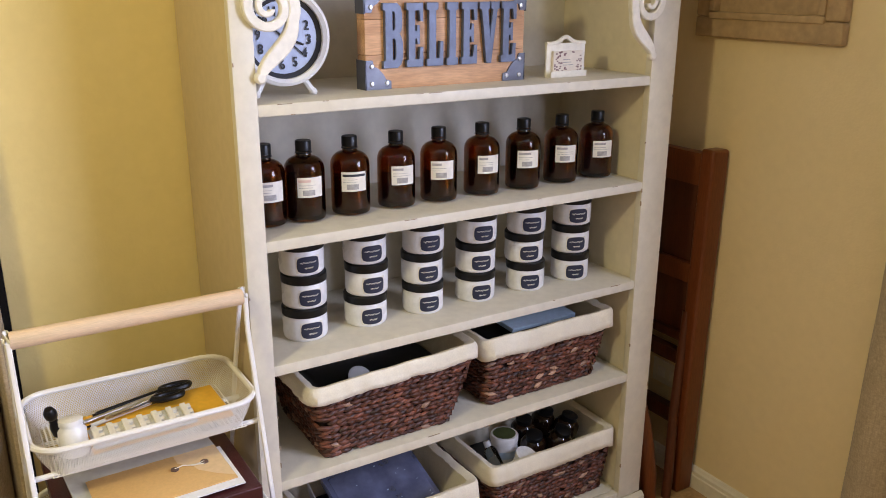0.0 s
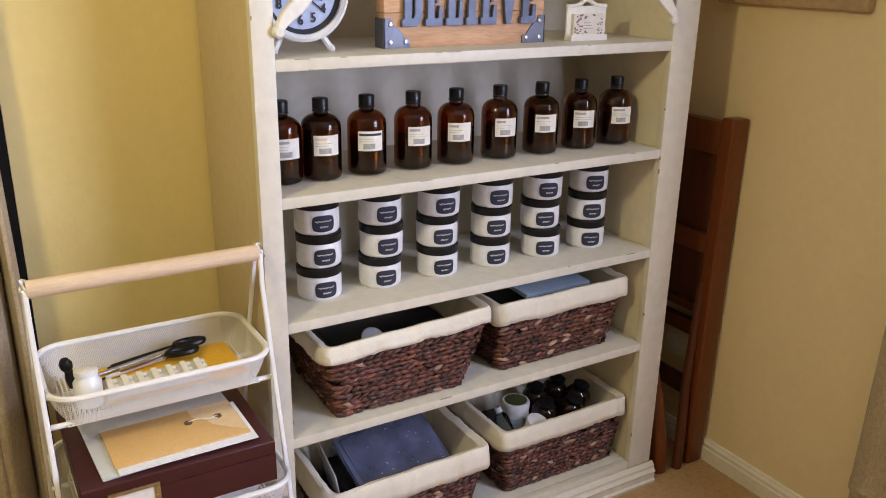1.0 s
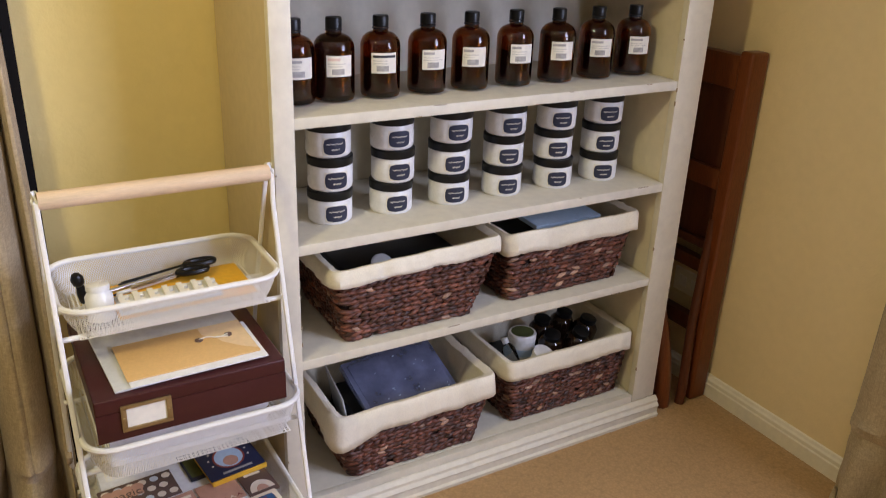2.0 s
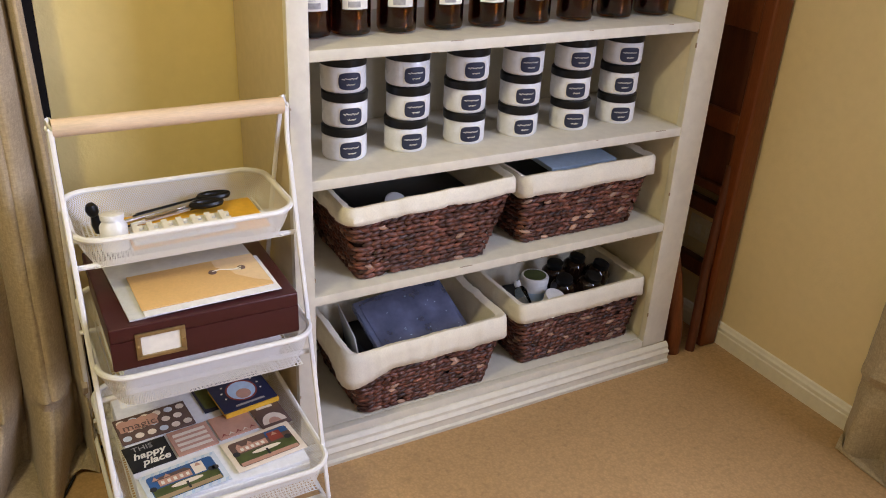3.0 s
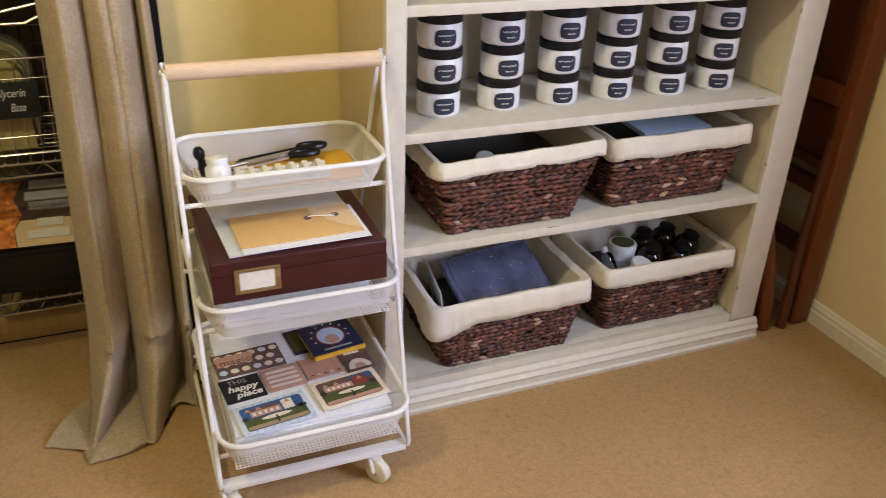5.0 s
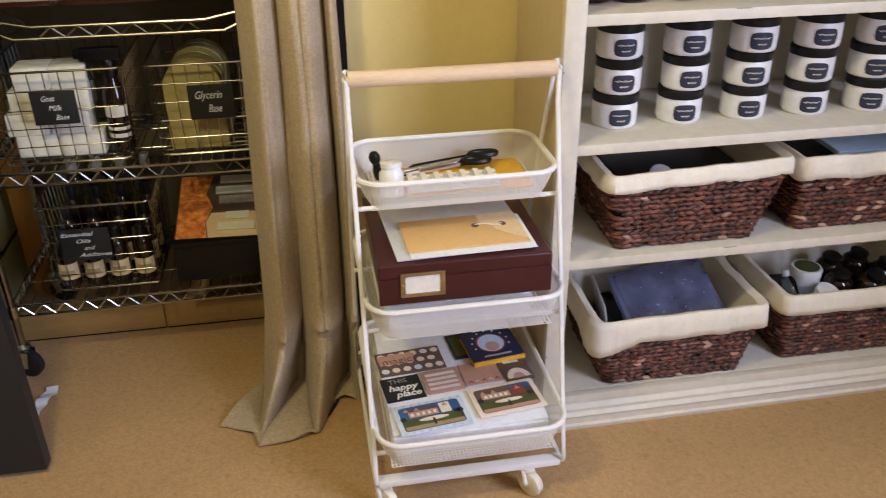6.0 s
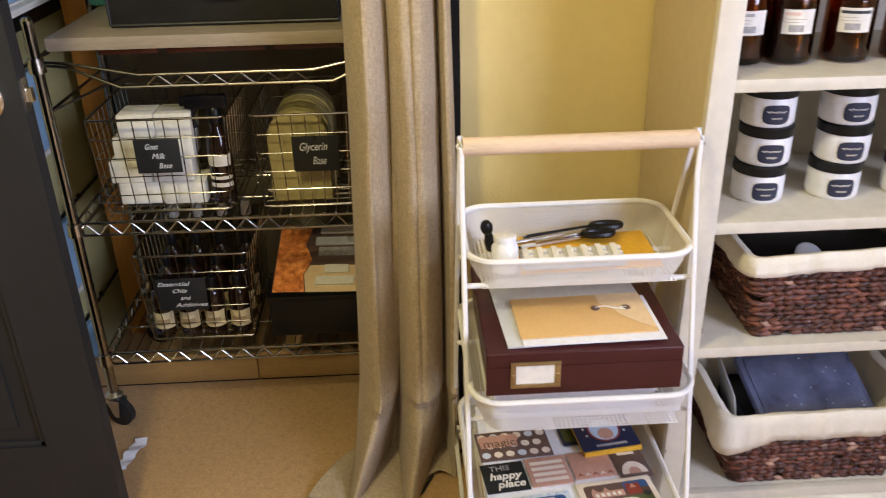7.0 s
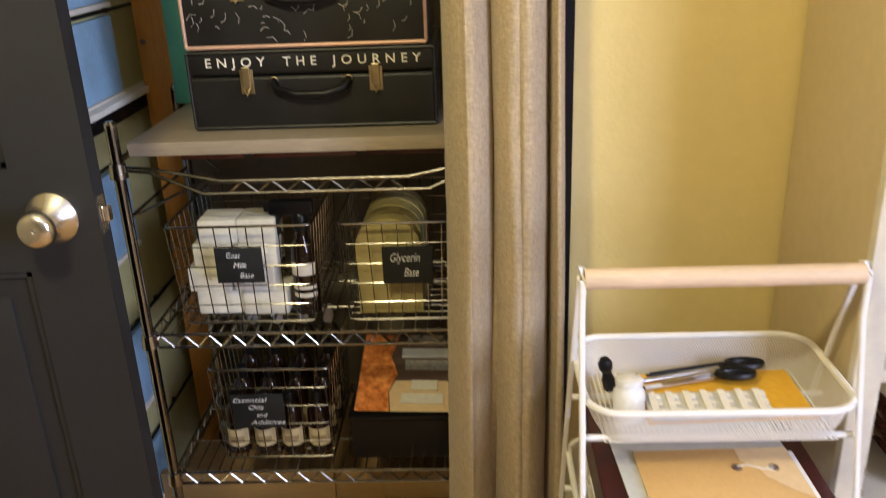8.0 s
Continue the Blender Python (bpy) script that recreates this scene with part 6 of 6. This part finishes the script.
SKIRT_WOOD = mat("tan_board_paint", (0.37, 0.23, 0.085), 0.6, var=0.12, scale=4, fine=40, fvar=0.1, stretch=(1, 8, 8))
for xa, xb in ((-0.800, -0.372), (-0.370, -0.060)):
    bd = thing("floor_board", "tan wooden board on edge beneath the wire cart", "board", "boards under the cart")
    part("board", B(xa, xb, 2.105, 2.122, 0.006, 0.088, bevel=0.003), SKIRT_WOOD, bd)
    # dark strip paints the shadow gap between board and carpet
    part("foot_strip", B(xa + 0.002, xb - 0.002, 2.109, 2.120, 0.0005, 0.006), RUSH_CORE, bd, smooth=False)

# suitcases on the worktop
def suitcase(name, label, x0, x1, y0, y1, z0, z1, split, trim, tilt):
    t = thing(name, label, "suitcase")
    part("lower_shell", B(x0, x1, y0, y1, z0, z0 + (z1 - z0) * split - 0.001, bevel=0.008, seg=3), SUITCASE, t)
    part("upper_shell", B(x0, x1, y0, y1, z0 + (z1 - z0) * split + 0.001, z1, bevel=0.008, seg=3), SUITCASE, t)
    edge = [(x0 + 0.003, y0 - 0.0005), (x1 - 0.003, y0 - 0.0005)]
    for zz in (z0 + 0.004, z1 - 0.004):
        part("edge_trim", T([(x0 + 0.004, y0, zz), (x1 - 0.004, y0, zz)], 0.0042, n=8), trim, t)
    for xx in (x0 + 0.003, x1 - 0.003):
        part("edge_trim", T([(xx, y0, z0 + 0.004), (xx, y0, z1 - 0.004)], 0.0035, n=8), trim, t)
    zm = z0 + (z1 - z0) * split
    for xx in (x0 + (x1 - x0) * 0.24, x0 + (x1 - x0) * 0.76):
        bm = bmesh.new()
        box(bm, xx - 0.013, xx + 0.013, y0 - 0.004, y0 - 0.0005, zm - 0.034, zm + 0.012, bevel=0.001)
        box(bm, xx - 0.008, xx + 0.008, y0 - 0.009, y0 - 0.004, zm - 0.022, zm + 0.018, bevel=0.002)
        tube(bm, [(xx - 0.006, y0 - 0.008, zm - 0.022), (xx, y0 - 0.012, zm - 0.036), (xx + 0.006, y0 - 0.008, zm - 0.022)], 0.0022, n=6)
        part("latch", bm, BRASS, t, "tarnished brass latch", smooth=False)
    xm, hw = (x0 + x1) / 2, (x1 - x0) * 0.15
    part("handle", T([(xm - hw, y0 - 0.004, zm - 0.012), (xm - hw * 0.9, y0 - 0.018, zm - 0.024), (xm - hw * 0.4, y0 - 0.024, zm - 0.034), (xm + hw * 0.4, y0 - 0.024, zm - 0.034), (xm + hw * 0.9, y0 - 0.018, zm - 0.024), (xm + hw, y0 - 0.004, zm - 0.012)], 0.0080, n=10), BLACK_PLASTIC, t)
    for q in (-1, 1):
        part("handle_ring", T([(xm + q * hw + 0.007 * math.cos(a), y0 - 0.004, zm - 0.010 + 0.007 * math.sin(a)) for a in [2 * math.pi * i / 12 for i in range(12)]], 0.0018, n=6, closed=True), BRASS, t)
    return t, zm


s1, zm = suitcase("suitcase", "black vintage suitcase lettered in white, lying on the worktop", -0.562, -0.082, 2.030, 2.320, 0.9585, 1.112, 0.68, SUITCASE, 0)
for word, x, w in (("ENJOY", -0.467, 0.116), ("THE", -0.3415, 0.064), ("JOURNEY", -0.194, 0.171)):
    lettering("word", word, 0.0245, 0.0004, LABEL, s1, at_front(x, 2.0292, 1.088), bold=0.0002, gap=1.7, width=w)
s2, zm = suitcase("suitcase", "black patterned vintage suitcase with rosy trim stacked on another", -0.558, -0.095, 2.026, 2.315, 1.1145, 1.31, 0.62, SUIT_TRIM, 0)
bm = bmesh.new()
rnd = random.Random(12)
for i in range(46):
    x, zz = rnd.uniform(-0.545, -0.115), rnd.uniform(1.124, 1.215)
    a = rnd.uniform(0, 3.14)
    L = rnd.uniform(0.006, 0.022)
    tube(bm, [(x, 2.0255, zz), (x + L * 0.5 * math.cos(a), 2.0255, zz + L * 0.5 * math.sin(a)), (x + L * math.cos(a + 0.5), 2.0255, zz + L * math.sin(a + 0.5))], 0.0008, n=4)
tagged(part("scratch_print", bm, LABEL_GREY, s2, "pale sketchy print", smooth=False), kind="stuff")
plank = thing("pine_plank", "orange pine plank standing on end in the closet corner", "plank")
part("board", B(-0.785, -0.715, 2.375, 2.395, 0.0, 1.75, bevel=0.003), ORANGE_WOOD, plank)
part("knot", lathe(bmesh.new(), [(0.007, 0), (0.004, 0.0008), (0, 0.001)], n=12, m=FRONT, at=(-0.772, 2.3748, 1.09)), BROWN_PRINT, plank)
tl = thing("teal_tin", "teal tin with a dark red disc behind the suitcases", "tin")
part("tin_body", B(-0.690, -0.600, 2.300, 2.335, 0.9585, 1.22, bevel=0.006), TEAL, tl)
part("tin_top", B(-0.690, -0.600, 2.300, 2.335, 1.2205, 1.30, bevel=0.006), LABEL, tl)
part("disc", lathe(bmesh.new(), [(0.030, 0), (0.029, 0.003), (0, 0.004)], n=24, m=FRONT, at=(-0.625, 2.2995, 1.03)), RED, tl)


# ---- closet side wall ----
def wall_ledge(z, y0, y1, depth):
    t = thing("wall_ledge", "small white ledge on black brackets on the closet side wall", "shelf", "wall ledges")
    part("ledge", B(CW + 0.0005, CW + depth, y0, y1, z, z + 0.014, bevel=0.002), LABEL, t)
    for y in (y0 + 0.06, y1 - 0.05):
        part("bracket", T([(CW + 0.004, y, z - 0.05), (CW + 0.010, y, z - 0.02), (CW + depth - 0.008, y, z - 0.003)], 0.0045, n=8), BLACK_PLASTIC, t)
    part("lip", B(CW + 0.0005, CW + 0.012, y0, y1, z - 0.045, z - 0.0005, bevel=0.001), BLACK_PLASTIC, t)


wall_ledge(0.975, 2.02, 2.545, 0.045)
for z in (1.17, 0.852, 0.475, 0.18):
    rr = thing("wall_rod", "thin black rod fixed along the closet side wall", "rod", "wall rods")
    part("rod", T([(CW + 0.008, 2.0, z), (CW + 0.008, 2.60, z)], 0.0040, n=8), BLACK_PLASTIC, rr)
    for y in (2.04, 2.30, 2.56):
        part("clip", B(CW + 0.0005, CW + 0.010, y - 0.006, y + 0.006, z - 0.005, z + 0.005), BLACK_PLASTIC, rr, smooth=False)
# blue daylight falling on the side wall, put in as coloured boards
BLUE_WALLBOARD = mat("daylight_blue", (0.30, 0.50, 0.68), 0.5, var=0.12, scale=10)
for z0, z1, y1 in ((0.995, 1.160, 2.30), (0.655, 0.842, 2.24), (0.285, 0.465, 2.21), (0.030, 0.170, 2.18), (1.19, 1.40, 2.30)):
    pc = thing("painted_board", "blue board added for daylight on the closet side wall", "board", "blue boards")
    part("board", B(CW + 0.001, CW + 0.0155, 1.985, y1, z0, z1, bevel=0.002), BLUE_WALLBOARD, pc)
    part("bottom_edge", B(CW + 0.001, CW + 0.020, 1.985, y1, z0 - 0.012, z0 - 0.001, bevel=0.002), LABEL, pc)

# ---- the door ----
door = tagged(new("door_1"), "charcoal grey panelled door standing open with a satin knob", "door", kind="structure")
DX0, DX1, DY0, DY1, DZ1 = -1.325, -0.565, 1.560, 1.595, 2.03
bm = bmesh.new()
ST = 0.118
PAN = [(0.245, 0.86), (1.02, 1.90)]
cols = [(DX0 + ST, (DX0 + DX1) / 2 - 0.05), ((DX0 + DX1) / 2 + 0.05, DX1 - ST)]
xs = [(DX0, cols[0][0]), (cols[0][1], cols[1][0]), (cols[1][1], DX1)]
for a, b in xs:
    box(bm, a, b, DY0, DY1, 0.012, DZ1)
for a, b in cols:
    for z0, z1 in ((0.012, PAN[0][0]), (PAN[0][1], PAN[1][0]), (PAN[1][1], DZ1)):
        box(bm, a, b, DY0, DY1, z0, z1)
part("stile_and_rail", bm, DOOR_PAINT, door, smooth=False)
for a, b in cols:
    for z0, z1 in PAN:
        bm = B(a, b, DY0 + 0.010, DY1 - 0.010, z0, z1)
        box(bm, a + 0.045, b - 0.045, DY0 + 0.004, DY1 - 0.004, z0 + 0.045, z1 - 0.045, bevel=0.004)
        for e in ((a, b, z0, z0 + 0.012), (a, b, z1 - 0.012, z1), (a, a + 0.012, z0, z1), (b - 0.012, b, z0, z1)):
            box(bm, e[0], e[1], DY0 + 0.004, DY0 + 0.0105, e[2], e[3], bevel=0.002)
        part("panel", bm, DOOR_PAINT, door)
KX, KZ = -0.632, 0.945
knob = part("knob", lathe(bmesh.new(), [(0, 0.064), (0.012, 0.065), (0.021, 0.063), (0.0268, 0.057), (0.0280, 0.049), (0.024, 0.040), (0.0175, 0.033), (0.0165, 0.028), (0.020, 0.022), (0.030, 0.012), (0.0375, 0.006), (0.0395, 0.0035), (0.0395, 0.0)], n=36, m=FRONT, at=(KX, DY0, KZ)), NICKEL, door, "satin nickel round door knob")
part("button", lathe(bmesh.new(), [(0.004, 0.066), (0.004, 0.069), (0, 0.0695)], n=14, m=FRONT, at=(KX, DY0, KZ)), NICKEL, knob)
bm = B(DX1, DX1 + 0.0015, DY0 + 0.006, DY1 - 0.006, KZ - 0.028, KZ + 0.028)
box(bm, DX1 + 0.0015, DX1 + 0.013, DY0 + 0.011, DY1 - 0.011, KZ - 0.012, KZ + 0.012, bevel=0.003)
part("latch", bm, NICKEL, door, smooth=False)
for z in (0.25, 1.0, 1.8):
    part("hinge", lathe(bmesh.new(), [(0, -0.05), (0.007, -0.05), (0.007, 0.05), (0, 0.05)], n=12, at=(DX0 - 0.006, DY1 - 0.004, z)), NICKEL, door)

# a cord on the carpet behind the rolling cart
cord = thing("power_cord", "thin dark cord lying in loops on the carpet", "cord")
part("cable", T([(0.02, 1.60, 0.004), (0.05, 1.64, 0.004), (0.075, 1.69, 0.004), (0.085, 1.74, 0.004), (0.11, 1.765, 0.004), (0.16, 1.775, 0.004), (0.22, 1.80, 0.004), (0.30, 1.83, 0.004)], 0.0032, n=6), RUBBER, cord)

# torn paper on the carpet
scrap = thing("paper_scrap", "torn white strip of paper lying on the carpet", "paper")
bm = bmesh.new()
rnd = random.Random(21)
cps = [(-0.648, 1.765), (-0.640, 1.80), (-0.628, 1.835), (-0.622, 1.875)]
L, R_ = [], []
for i in range(13):
    u = i / 12 * 3
    k = min(2, int(u))
    f = u - k
    x, y = cps[k][0] + (cps[k + 1][0] - cps[k][0]) * f, cps[k][1] + (cps[k + 1][1] - cps[k][1]) * f
    zz = 0.005 + 0.004 * math.sin(i * 1.1)
    L.append(bm.verts.new((x - 0.013 - rnd.uniform(0, 0.008), y, zz)))
    R_.append(bm.verts.new((x + 0.012 + rnd.uniform(0, 0.008), y, zz + 0.002)))
for i in range(12):
    bm.faces.new((L[i], R_[i], R_[i + 1], L[i + 1]))
p = part("strip", bm, PAPER, scrap, smooth=False)
p.modifiers.new("sheet", "SOLIDIFY").thickness = 0.0008
